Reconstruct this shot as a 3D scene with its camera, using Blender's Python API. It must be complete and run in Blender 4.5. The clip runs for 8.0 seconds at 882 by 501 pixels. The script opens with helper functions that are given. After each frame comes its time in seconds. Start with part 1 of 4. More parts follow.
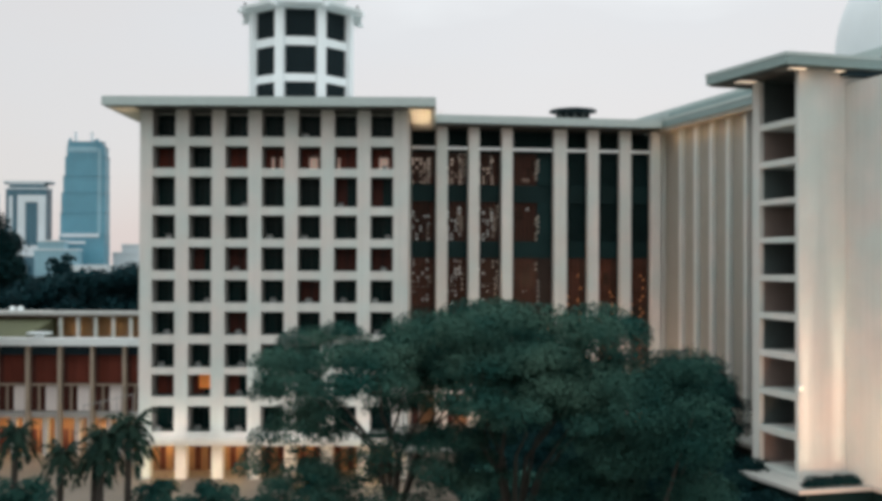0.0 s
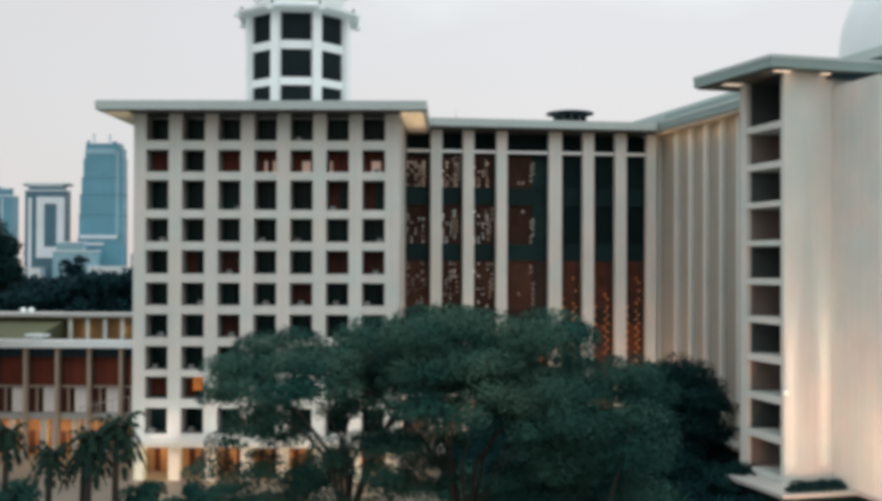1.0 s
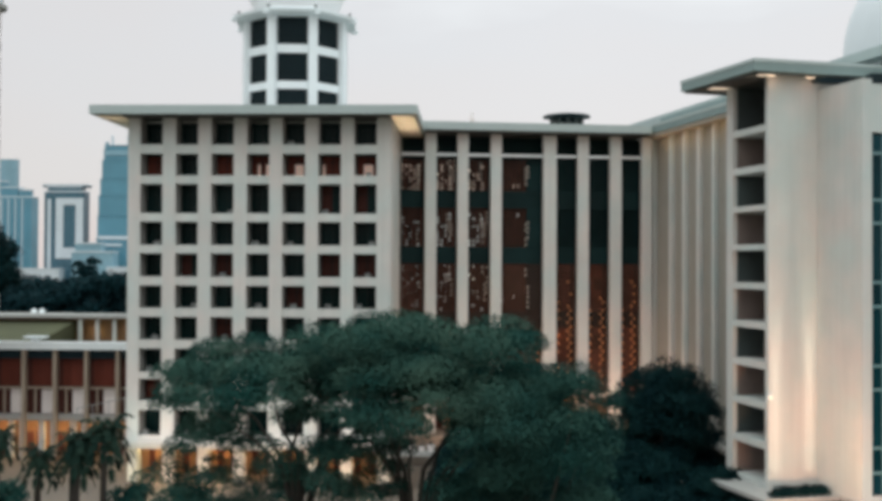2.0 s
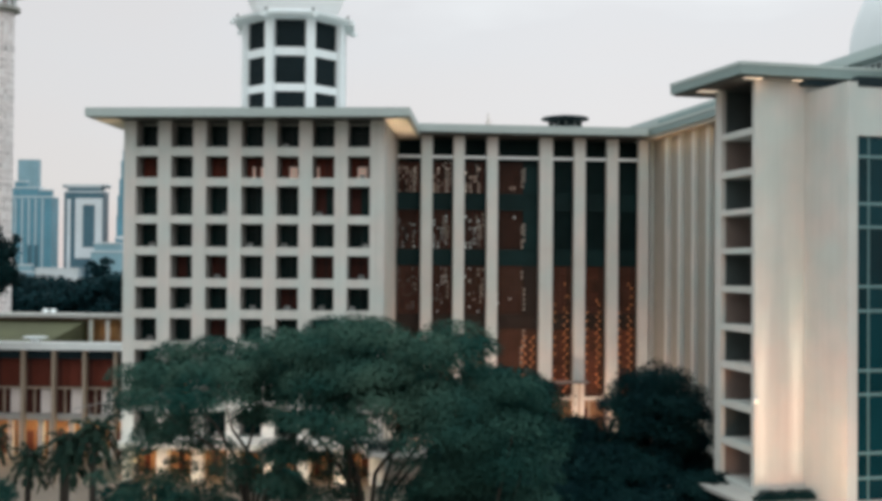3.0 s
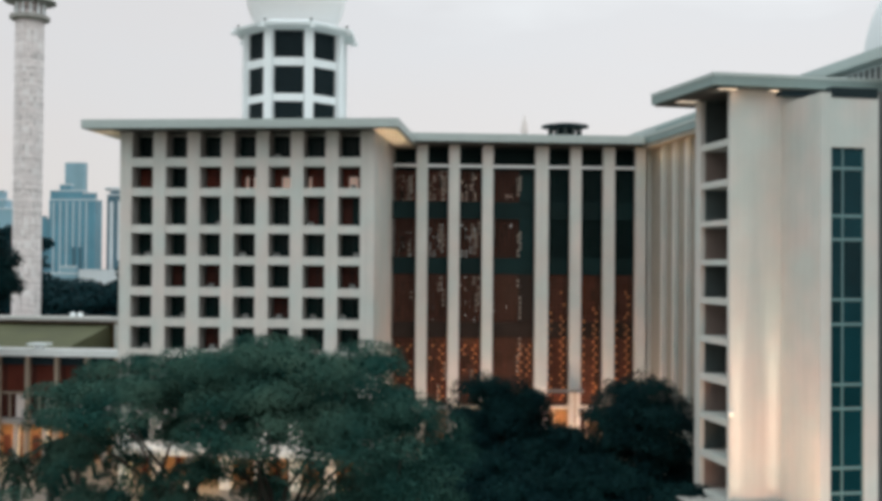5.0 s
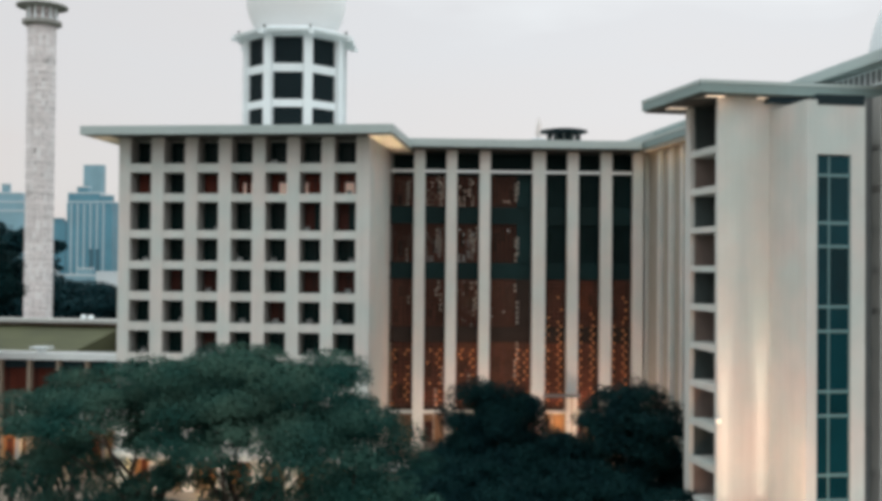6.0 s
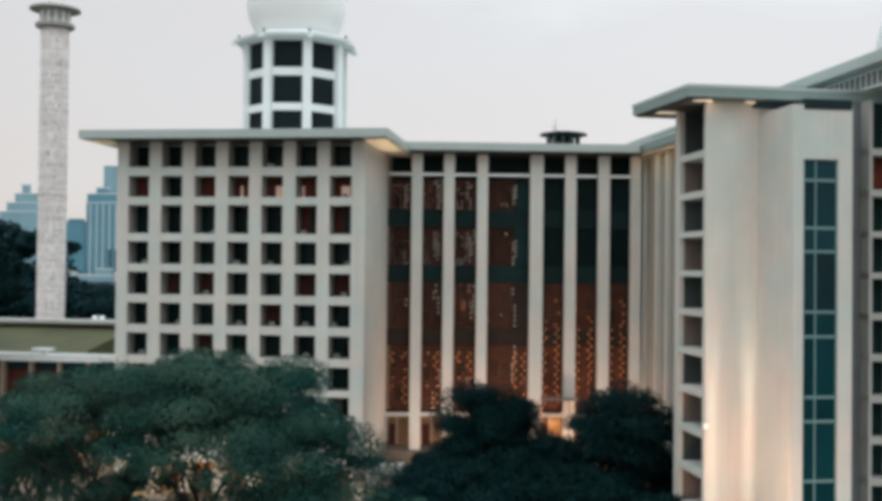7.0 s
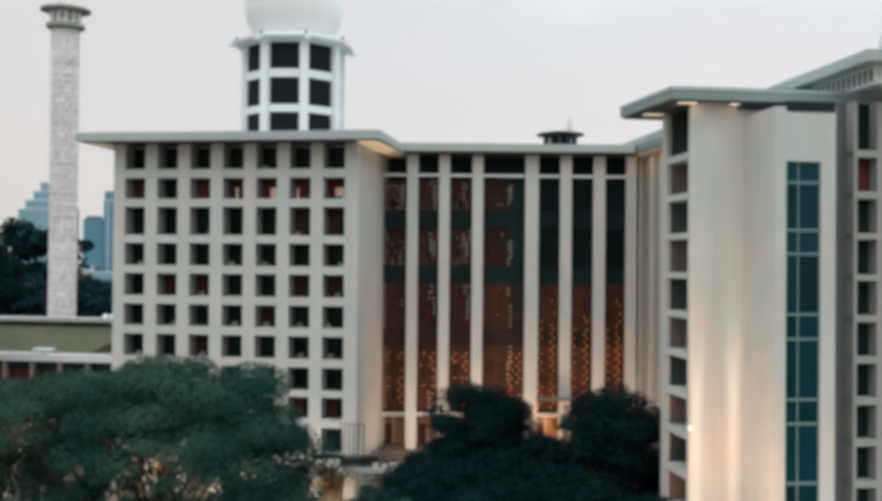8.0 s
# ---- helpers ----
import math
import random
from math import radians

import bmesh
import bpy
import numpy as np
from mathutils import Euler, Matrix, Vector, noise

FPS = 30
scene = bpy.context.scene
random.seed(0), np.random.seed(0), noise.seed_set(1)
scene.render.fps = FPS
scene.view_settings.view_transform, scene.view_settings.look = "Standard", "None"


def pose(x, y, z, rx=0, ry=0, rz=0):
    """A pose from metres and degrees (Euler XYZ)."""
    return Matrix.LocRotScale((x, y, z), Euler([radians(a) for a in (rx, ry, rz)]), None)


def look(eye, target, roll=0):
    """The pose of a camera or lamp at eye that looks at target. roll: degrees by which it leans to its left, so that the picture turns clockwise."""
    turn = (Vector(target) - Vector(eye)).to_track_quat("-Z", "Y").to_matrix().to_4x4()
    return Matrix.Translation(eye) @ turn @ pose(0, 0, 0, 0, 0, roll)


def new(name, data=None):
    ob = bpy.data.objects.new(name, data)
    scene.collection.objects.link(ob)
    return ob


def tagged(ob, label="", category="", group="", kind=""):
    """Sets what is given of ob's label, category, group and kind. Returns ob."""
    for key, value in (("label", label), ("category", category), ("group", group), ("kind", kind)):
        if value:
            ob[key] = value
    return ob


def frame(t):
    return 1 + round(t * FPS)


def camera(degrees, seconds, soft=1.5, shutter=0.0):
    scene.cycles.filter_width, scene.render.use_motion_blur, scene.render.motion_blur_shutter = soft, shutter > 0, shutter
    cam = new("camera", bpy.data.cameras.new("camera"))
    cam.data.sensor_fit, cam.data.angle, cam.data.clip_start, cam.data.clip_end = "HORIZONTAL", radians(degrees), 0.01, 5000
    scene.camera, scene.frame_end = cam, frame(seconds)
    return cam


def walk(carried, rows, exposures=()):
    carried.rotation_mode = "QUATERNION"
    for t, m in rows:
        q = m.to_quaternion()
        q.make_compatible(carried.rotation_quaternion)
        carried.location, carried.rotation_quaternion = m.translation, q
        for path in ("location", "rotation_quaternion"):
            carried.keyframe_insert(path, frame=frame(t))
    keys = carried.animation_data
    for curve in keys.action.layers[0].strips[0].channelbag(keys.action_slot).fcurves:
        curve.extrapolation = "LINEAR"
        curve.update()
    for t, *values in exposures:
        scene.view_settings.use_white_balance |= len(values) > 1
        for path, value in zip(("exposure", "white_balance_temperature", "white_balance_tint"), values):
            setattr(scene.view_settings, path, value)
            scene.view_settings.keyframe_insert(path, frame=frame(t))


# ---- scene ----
# ---------------------------------------------------------------- camera
cam = camera(46.6, 8.0, soft=4.25)
PATH = [
    (0, (-1.193, -3.563, 28.494), (-1.18, -1.563, 28.516), 0.2),
    (0.5, (0.688, -3.648, 28.618), (0.683, -1.648, 28.642), 0.2),
    (1, (2.393, -3.824, 28.751), (2.369, -1.824, 28.775), 0.2),
    (1.5, (4.27, -4.022, 28.937), (4.227, -2.022, 28.962), 0.2),
    (3, (9.588, -4.264, 29.364), (9.488, -2.267, 29.39), 0.4),
    (3.5, (11.458, -4.241, 29.539), (11.338, -2.245, 29.566), 0.4),
    (4, (13.143, -4.308, 29.752), (13.004, -2.314, 29.78), 0.4),
    (4.5, (15.037, -4.294, 30.146), (14.873, -2.301, 30.173), 0.4),
    (6, (19.724, -4.695, 30.978), (19.506, -2.707, 31.009), 0.5),
    (6.5, (21.385, -4.763, 31.166), (21.147, -2.777, 31.198), 0.5),
    (7, (22.969, -4.659, 31.372), (22.714, -2.676, 31.404), 0.6),
    (7.5, (24.576, -4.747, 31.72), (24.304, -2.765, 31.748), 0.5),
    (8, (26.389, -4.77, 32.06), (26.099, -2.791, 32.084), 0.5),
]
walk(cam, [(t, look(eye, target, roll)) for t, eye, target, roll in PATH])

# ---------------------------------------------------------------- light
SUN_TO = Vector((-0.06, 0.72, -0.72)).normalized()      # the way the light travels
world = bpy.data.worlds.new("sky")
scene.world = world
world.use_nodes = True
wn, wl = world.node_tree.nodes, world.node_tree.links
wn.clear()
w_out = wn.new("ShaderNodeOutputWorld")
w_bg = wn.new("ShaderNodeBackground")
w_sky = wn.new("ShaderNodeTexSky")
w_sky.sky_type, w_sky.sun_disc = "NISHITA", False
w_sky.sun_elevation = math.asin(-SUN_TO.z)
w_sky.sun_rotation = math.atan2(-SUN_TO.x, -SUN_TO.y)
w_sky.dust_density, w_sky.air_density = 3.0, 1.0
w_gain = wn.new("ShaderNodeVectorMath")
w_gain.operation = "SCALE"
w_gain.inputs["Scale"].default_value = 0.10
w_co = wn.new("ShaderNodeTexCoord")
w_sep = wn.new("ShaderNodeSeparateXYZ")
w_noise = wn.new("ShaderNodeTexNoise")
w_noise.inputs["Scale"].default_value = 2.2
w_noise.inputs["Detail"].default_value = 4.0
w_map = wn.new("ShaderNodeMapping")
w_map.inputs["Scale"].default_value = (1.0, 1.0, 3.2)
w_add = wn.new("ShaderNodeMath")
w_add.operation = "MULTIPLY_ADD"
w_add.inputs[1].default_value = 0.36
w_ramp = wn.new("ShaderNodeValToRGB")
w_ramp.color_ramp.elements[0].color = (0.80, 0.735, 0.715, 1)
w_ramp.color_ramp.elements[1].color = (2.01, 2.25, 2.25, 1)
for p, c in ((0.15, (0.875, 0.765, 0.735, 1)), (0.27, (0.875, 0.838, 0.822, 1)), (0.44, (0.86, 0.865, 0.875, 1))):
    w_ramp.color_ramp.elements.new(p).color = c
w_mix = wn.new("ShaderNodeMix")
w_mix.data_type = "RGBA"
w_mix.inputs["Factor"].default_value = 0.88
wl.new(w_co.outputs["Generated"], w_sep.inputs[0])
wl.new(w_co.outputs["Generated"], w_map.inputs[0])
wl.new(w_map.outputs[0], w_noise.inputs["Vector"])
wl.new(w_noise.outputs["Fac"], w_add.inputs[0])
wl.new(w_sep.outputs["Z"], w_add.inputs[2])
wl.new(w_add.outputs[0], w_ramp.inputs[0])
wl.new(w_sky.outputs[0], w_gain.inputs[0])
wl.new(w_gain.outputs[0], w_mix.inputs["A"])
wl.new(w_ramp.outputs[0], w_mix.inputs["B"])
w_west = wn.new("ShaderNodeMapRange")          # the overcast thickens a little to the west
w_west.inputs["From Min"].default_value, w_west.inputs["From Max"].default_value = -0.6, 0.1
w_west.inputs["To Min"].default_value, w_west.inputs["To Max"].default_value = 0.89, 1.0
w_dim = wn.new("ShaderNodeVectorMath")
w_dim.operation = "SCALE"
wl.new(w_sep.outputs["X"], w_west.inputs[0])
wl.new(w_mix.outputs["Result"], w_dim.inputs[0])
wl.new(w_west.outputs[0], w_dim.inputs["Scale"])
wl.new(w_dim.outputs[0], w_bg.inputs["Color"])
wl.new(w_bg.outputs[0], w_out.inputs[0])
w_bg.inputs["Strength"].default_value = 1.0

sun = new("sun", bpy.data.lights.new("sun", "SUN"))
sun.data.energy, sun.data.angle, sun.data.color = 0.10, radians(40), (1.0, 0.97, 0.93)
sun.rotation_mode = "QUATERNION"
sun.rotation_quaternion = SUN_TO.to_track_quat("-Z", "Y")
scene.view_settings.exposure = 0.0
WARM = (1.0, 0.61, 0.40)


def lamp(kind, at, power, colour, to=None, size=0.0, spot=70):
    data = bpy.data.lights.new("lamp", kind)
    data.energy, data.color = power, colour
    if kind == "AREA":
        data.shape, data.size, data.size_y = "RECTANGLE", size, 0.4
    else:
        data.shadow_soft_size = size
    if kind == "SPOT":
        data.spot_size, data.spot_blend = radians(spot), 1.0
    ob = new("lamp", data)
    ob.matrix_world = look(at, to or (at[0], at[1], at[2] - 1))
    return ob


# ---------------------------------------------------------------- materials
def mat(name, colour, rough=0.7, metal=0.0, vary=0.12, scale=0.35, fine=6.0, bump=0.15, streak=0.0, rnd=0.0, spec=0.5, tint=None):
    """A surface with stains (scale), grain (fine), vertical streaks, and a tone of its own for each piece (rnd)."""
    m = bpy.data.materials.new(name)
    m.use_nodes = True
    n, l = m.node_tree.nodes, m.node_tree.links
    b = n["Principled BSDF"]
    b.inputs["Roughness"].default_value, b.inputs["Metallic"].default_value = rough, metal
    b.inputs["Specular IOR Level"].default_value = spec
    co = n.new("ShaderNodeTexCoord")
    big, small = n.new("ShaderNodeTexNoise"), n.new("ShaderNodeTexNoise")
    big.inputs["Scale"].default_value, small.inputs["Scale"].default_value = scale, fine
    big.inputs["Detail"].default_value, small.inputs["Detail"].default_value = 6, 3
    l.new(co.outputs["Object"], big.inputs["Vector"])
    l.new(co.outputs["Object"], small.inputs["Vector"])
    add = n.new("ShaderNodeMath")
    add.operation = "MULTIPLY_ADD"
    add.inputs[1].default_value = 0.5
    l.new(small.outputs["Fac"], add.inputs[0])
    l.new(big.outputs["Fac"], add.inputs[2])
    tone = add
    if streak:
        stretch = n.new("ShaderNodeMapping")
        stretch.inputs["Scale"].default_value = (1.3, 1.3, 0.05)
        runs = n.new("ShaderNodeTexNoise")
        runs.inputs["Scale"].default_value, runs.inputs["Detail"].default_value = 1.6, 4
        l.new(co.outputs["Object"], stretch.inputs["Vector"])
        l.new(stretch.outputs[0], runs.inputs["Vector"])
        add2 = n.new("ShaderNodeMath")
        add2.operation = "MULTIPLY_ADD"
        add2.inputs[1].default_value = streak
        l.new(runs.outputs["Fac"], add2.inputs[0])
        l.new(tone.outputs[0], add2.inputs[2])
        tone = add2
    if rnd:
        info = n.new("ShaderNodeObjectInfo")
        add3 = n.new("ShaderNodeMath")
        add3.operation = "MULTIPLY_ADD"
        add3.inputs[1].default_value = rnd
        l.new(info.outputs["Random"], add3.inputs[0])
        l.new(tone.outputs[0], add3.inputs[2])
        tone = add3
    span = n.new("ShaderNodeMapRange")
    span.inputs["From Min"].default_value, span.inputs["From Max"].default_value = 0.5, 1.0 + streak + rnd
    span.inputs["To Min"].default_value, span.inputs["To Max"].default_value = 1 - vary, 1 + vary
    l.new(tone.outputs[0], span.inputs[0])
    mul = n.new("ShaderNodeVectorMath")
    mul.operation = "SCALE"
    mul.inputs[0].default_value = colour
    l.new(span.outputs[0], mul.inputs["Scale"])
    if tint:
        veil, edge, two = n.new("ShaderNodeTexNoise"), n.new("ShaderNodeMapRange"), n.new("ShaderNodeMix")
        veil.inputs["Scale"].default_value, veil.inputs["Detail"].default_value = 0.17, 4
        edge.inputs["From Min"].default_value, edge.inputs["From Max"].default_value = 0.36, 0.64
        two.data_type = "RGBA"
        two.inputs["A"].default_value, two.inputs["B"].default_value = (*colour, 1), (*tint, 1)
        l.new(co.outputs["Object"], veil.inputs["Vector"])
        l.new(veil.outputs["Fac"], edge.inputs[0])
        l.new(edge.outputs[0], two.inputs["Factor"])
        l.new(two.outputs["Result"], mul.inputs[0])
    l.new(mul.outputs[0], b.inputs["Base Color"])
    if bump:
        bp = n.new("ShaderNodeBump")
        bp.inputs["Strength"].default_value, bp.inputs["Distance"].default_value = bump, 0.03
        l.new(small.outputs["Fac"], bp.inputs["Height"])
        l.new(bp.outputs[0], b.inputs["Normal"])
    return m


def glow(name, colour, strength):
    m = bpy.data.materials.new(name)
    m.use_nodes = True
    b = m.node_tree.nodes["Principled BSDF"]
    b.inputs["Base Color"].default_value = (*colour, 1)
    b.inputs["Emission Color"].default_value = (*colour, 1)
    b.inputs["Emission Strength"].default_value = strength
    return m


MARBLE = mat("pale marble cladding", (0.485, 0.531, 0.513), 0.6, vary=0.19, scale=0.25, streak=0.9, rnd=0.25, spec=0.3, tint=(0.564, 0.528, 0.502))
MARBLE_DUSKY = mat("streaked dusky stone, also for recess shade", (0.34, 0.335, 0.32), 0.7, vary=0.14, scale=0.3, streak=0.8, rnd=0.10)
ROOF_EDGE = mat("pale green painted roof edge", (0.36, 0.425, 0.42), 0.5, vary=0.08, scale=0.3, streak=0.4)
ROOF_TOP = mat("grey roof felt", (0.36, 0.38, 0.38), 0.8, vary=0.15)
ROOF_TEAL = mat("grey green roof edge", (0.19, 0.262, 0.257), 0.5, vary=0.12, scale=0.3, streak=0.5)
WOOD_GOLD = mat("golden brown timber", (0.20, 0.105, 0.045), 0.5, vary=0.3, scale=0.6, streak=0.4)
SOFFIT = mat("cream soffit plaster", (0.36, 0.32, 0.26), 0.8, vary=0.1)
WHITE = mat("white painted concrete", (0.76, 0.81, 0.83), 0.5, vary=0.06, streak=0.3)
GLASS_DARK = mat("dark window glass", (0.004, 0.019, 0.019), 0.25, vary=0.6, scale=0.4, rnd=0.8, bump=0.02, spec=0.08)
GLASS_TEAL = mat("teal window glass", (0.003, 0.029, 0.038), 0.14, vary=0.6, scale=0.3, rnd=0.8, bump=0.03, spec=0.12)
LOUVRE = mat("dark louvre slats", (0.010, 0.022, 0.027), 0.6, vary=0.2, spec=0.15)
FRAME = mat("grey window frame", (0.022, 0.036, 0.035), 0.5, vary=0.1)
WINDOW_FRAME = mat("dark window frame", (0.010, 0.022, 0.022), 0.5, vary=0.2, spec=0.1)
MULLION = mat("grey green mullions", (0.11, 0.21, 0.22), 0.4, vary=0.1)
LOGGIA_SHADE = mat("loggia plaster darkened for shade", (0.060, 0.080, 0.070), 0.8, vary=0.25, rnd=0.4)
TIMBER_RED = mat("red brown timber panel", (0.125, 0.030, 0.019), 0.55, vary=0.35, scale=0.6, rnd=0.6, streak=0.5, spec=0.15)
TIMBER_DARK = mat("red timber darkened for shade and doors", (0.062, 0.017, 0.012), 0.6, vary=0.4, scale=0.5, streak=0.6, spec=0.2)
BRICK_RED = mat("red brown gallery wall", (0.175, 0.060, 0.042), 0.8, vary=0.5, scale=0.35, rnd=0.4, spec=0.1)
LATTICE = mat("bronze lattice", (0.060, 0.028, 0.020), 0.6, vary=0.4, scale=0.5, rnd=0.3, spec=0.1)
BAND = mat("dark gallery band", (0.005, 0.019, 0.020), 0.6, vary=0.4, rnd=0.5, spec=0.12)
DOME = mat("pale dome tiles", (0.84, 0.84, 0.85), 0.4, vary=0.04, scale=0.1)
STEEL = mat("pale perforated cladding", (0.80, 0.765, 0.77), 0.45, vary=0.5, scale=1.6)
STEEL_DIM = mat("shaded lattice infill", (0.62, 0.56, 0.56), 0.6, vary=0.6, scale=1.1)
PLAZA = mat("plaza paving", (0.15, 0.122, 0.10), 0.6, vary=0.2, scale=0.15, fine=2.0)
GRASS = mat("lawn", (0.047, 0.049, 0.019), 0.9, vary=0.45, scale=0.05, fine=1.5)
EARTH = mat("parkland", (0.05, 0.06, 0.035), 0.95, vary=0.4, scale=0.02, fine=0.4)
BARK = mat("grey brown bark", (0.045, 0.038, 0.032), 0.9, vary=0.3, fine=9.0, bump=0.5)
LAMP_ON = glow("lit lamp glass", (1.0, 0.86, 0.68), 0.35)
WINDOW_LIT = glow("lit room", (1.0, 0.30, 0.06), 0.22)
REFLECTION_GLOW = glow("pale glow for reflections", (1.0, 0.70, 0.58), 0.10)
GLOW_WARM = glow("warm glow for light behind the screen", (1.0, 0.80, 0.66), 0.34)
GLOW_COOL = glow("cool glow for daylight behind the screen", (0.86, 0.95, 0.94), 0.26)
LATTICE_GLINT = mat("pale tone for glints in the lattice", (0.50, 0.44, 0.38), 0.5, vary=0.3, scale=1.5)
DARK_GREY = mat("dark grey, also the pillar's shade", (0.125, 0.135, 0.14), 0.5, vary=0.2, streak=0.6)
FIN_GAP_SHADE = mat("wall between fins, browner and darker for shade", (0.27, 0.25, 0.217), 0.7, vary=0.15, streak=0.8)
LANDING_TEAL = mat("dark green landing wall", (0.050, 0.066, 0.066), 0.7, vary=0.3, rnd=0.3)
LANDING_RED = mat("brown landing wall", (0.18, 0.138, 0.122), 0.7, vary=0.25, rnd=0.3)
CASING = mat("dull white casing", (0.34, 0.35, 0.35), 0.5, vary=0.2, rnd=0.6)
BAND_RED = mat("dark red gallery band", (0.030, 0.020, 0.016), 0.6, vary=0.4, rnd=0.5, spec=0.15)
GREAT_DOME = mat("pale steel dome", (0.62, 0.65, 0.675), 0.5, vary=0.05, scale=0.1)
# lit and shaded versions of the soffit, the light put into their colours
SOFFIT_LIT = mat("cream soffit lightened as lamplit", (0.72, 0.66, 0.54), 0.8, vary=0.06)
SOFFIT_SHADE = mat("soffit boards darkened for shade", (0.05, 0.058, 0.056), 0.7, vary=0.2)
ROOF_SHADE = mat("dark blue grey for shade under roofs", (0.012, 0.026, 0.034), 0.6, vary=0.2, spec=0.1)
SOFFIT_SPILL = glow("glow for light spill on the soffit", (1.0, 0.85, 0.68), 0.38)
COLUMN_BROWN = mat("beige brown column stone", (0.32, 0.26, 0.205), 0.7, vary=0.15, streak=0.6)
LIT_HOLES = glow("lit openings of the screen", (1.0, 0.38, 0.14), 0.042)
CANVAS = mat("white awning", (0.72, 0.66, 0.64), 0.7, vary=0.08)


def foliage(name, colour, tip, rough=0.8, spec=0.08):
    m = bpy.data.materials.new(name)
    m.use_nodes = True
    n, l = m.node_tree.nodes, m.node_tree.links
    b = n["Principled BSDF"]
    b.inputs["Roughness"].default_value, b.inputs["Specular IOR Level"].default_value = rough, spec
    geo, co, big = n.new("ShaderNodeNewGeometry"), n.new("ShaderNodeTexCoord"), n.new("ShaderNodeTexNoise")
    big.inputs["Scale"].default_value = 0.3
    l.new(co.outputs["Object"], big.inputs["Vector"])
    mx, avg = n.new("ShaderNodeMix"), n.new("ShaderNodeMath")
    mx.data_type = "RGBA"
    mx.inputs["A"].default_value, mx.inputs["B"].default_value = (*colour, 1), (*tip, 1)
    avg.operation = "MULTIPLY_ADD"
    avg.inputs[1].default_value = 0.16
    edge = n.new("ShaderNodeMapRange")
    edge.inputs["From Min"].default_value, edge.inputs["From Max"].default_value = 0.38, 0.66
    edge.inputs["To Max"].default_value = 0.7
    l.new(big.outputs["Fac"], edge.inputs[0])
    l.new(geo.outputs["Random Per Island"], avg.inputs[0])
    l.new(edge.outputs[0], avg.inputs[2])
    l.new(avg.outputs[0], mx.inputs["Factor"])
    l.new(mx.outputs["Result"], b.inputs["Base Color"])
    return m


LEAF = foliage("rain tree leaves", (0.008, 0.041, 0.036), (0.058, 0.105, 0.079), 0.9, 0.03)
LEAF_DEEP = foliage("deep green tree leaves", (0.006, 0.032, 0.029), (0.038, 0.084, 0.066), 0.9, 0.03)
LEAF_DARK = foliage("dark tree leaves", (0.001, 0.012, 0.015), (0.006, 0.028, 0.028), 0.7, 0.05)
LEAF_PALM = foliage("palm leaves", (0.006, 0.020, 0.016), (0.024, 0.044, 0.030))
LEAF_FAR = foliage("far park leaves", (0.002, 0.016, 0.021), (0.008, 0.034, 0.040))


# ---------------------------------------------------------------- building blocks
def box(bm, x0, x1, y0, y1, z0, z1, m=None):
    v = [bm.verts.new(m @ Vector(p) if m else p) for p in
         ((x0, y0, z0), (x1, y0, z0), (x1, y1, z0), (x0, y1, z0), (x0, y0, z1), (x1, y0, z1), (x1, y1, z1), (x0, y1, z1))]
    for f in ((3, 2, 1, 0), (4, 5, 6, 7), (0, 1, 5, 4), (1, 2, 6, 5), (2, 3, 7, 6), (3, 0, 4, 7)):
        bm.faces.new([v[i] for i in f])


def prism(bm, ring, z0, z1):
    """An upright prism over a ring of plan points, counter-clockwise."""
    a = [bm.verts.new((*p, z0)) for p in ring]
    b = [bm.verts.new((*p, z1)) for p in ring]
    bm.faces.new(a[::-1]), bm.faces.new(b)
    for i in range(len(ring)):
        j = (i + 1) % len(ring)
        bm.faces.new((a[i], a[j], b[j], b[i]))


def tube(bm, points, radii, sides=7):
    rings = []
    for k, p in enumerate(points):
        d = Vector(points[min(k + 1, len(points) - 1)]) - Vector(points[max(k - 1, 0)])
        q = d.to_track_quat("Z", "Y")
        rings.append([bm.verts.new(Vector(p) + q @ Vector((radii[k] * math.cos(2 * math.pi * i / sides), radii[k] * math.sin(2 * math.pi * i / sides), 0))) for i in range(sides)])
    for a, b in zip(rings, rings[1:]):
        for i in range(sides):
            j = (i + 1) % sides
            bm.faces.new((a[i], a[j], b[j], b[i]))
    bm.faces.new(rings[0][::-1]), bm.faces.new(rings[-1])


def lathe(bm, profile, sides=32, at=(0, 0), turn=0.0):
    """A turned body from (radius, z) pairs, bottom to top."""
    rings = [[bm.verts.new((at[0] + r * math.cos(turn + 2 * math.pi * i / sides), at[1] + r * math.sin(turn + 2 * math.pi * i / sides), z)) for i in range(sides)] for r, z in profile]
    for a, b in zip(rings, rings[1:]):
        for i in range(sides):
            j = (i + 1) % sides
            bm.faces.new((a[i], a[j], b[j], b[i]))
    bm.faces.new(rings[0][::-1]), bm.faces.new(rings[-1])


def mesh_of(name, bm, material, smooth=False):
    me = bpy.data.meshes.new(name)
    bm.normal_update()
    bm.to_mesh(me)
    bm.free()
    me.materials.append(material)
    if smooth:
        me.polygons.foreach_set("use_smooth", [True] * len(me.polygons))
    return me


def part(name, bm, material, parent=None, label="", at=None, smooth=False):
    """Links a bmesh (or a mesh that is shared) as one object, at a place in its parent."""
    me = bm if isinstance(bm, bpy.types.Mesh) else mesh_of(name, bm, material, smooth)
    ob = new(name, me)
    ob.parent = parent
    if at:
        ob.matrix_basis = at if isinstance(at, Matrix) else Matrix.Translation(at)
    if label:
        ob["label"] = label
    return ob


def shared(name, material, *dims):
    bm = bmesh.new()
    box(bm, *dims)
    return mesh_of(name, bm, material)


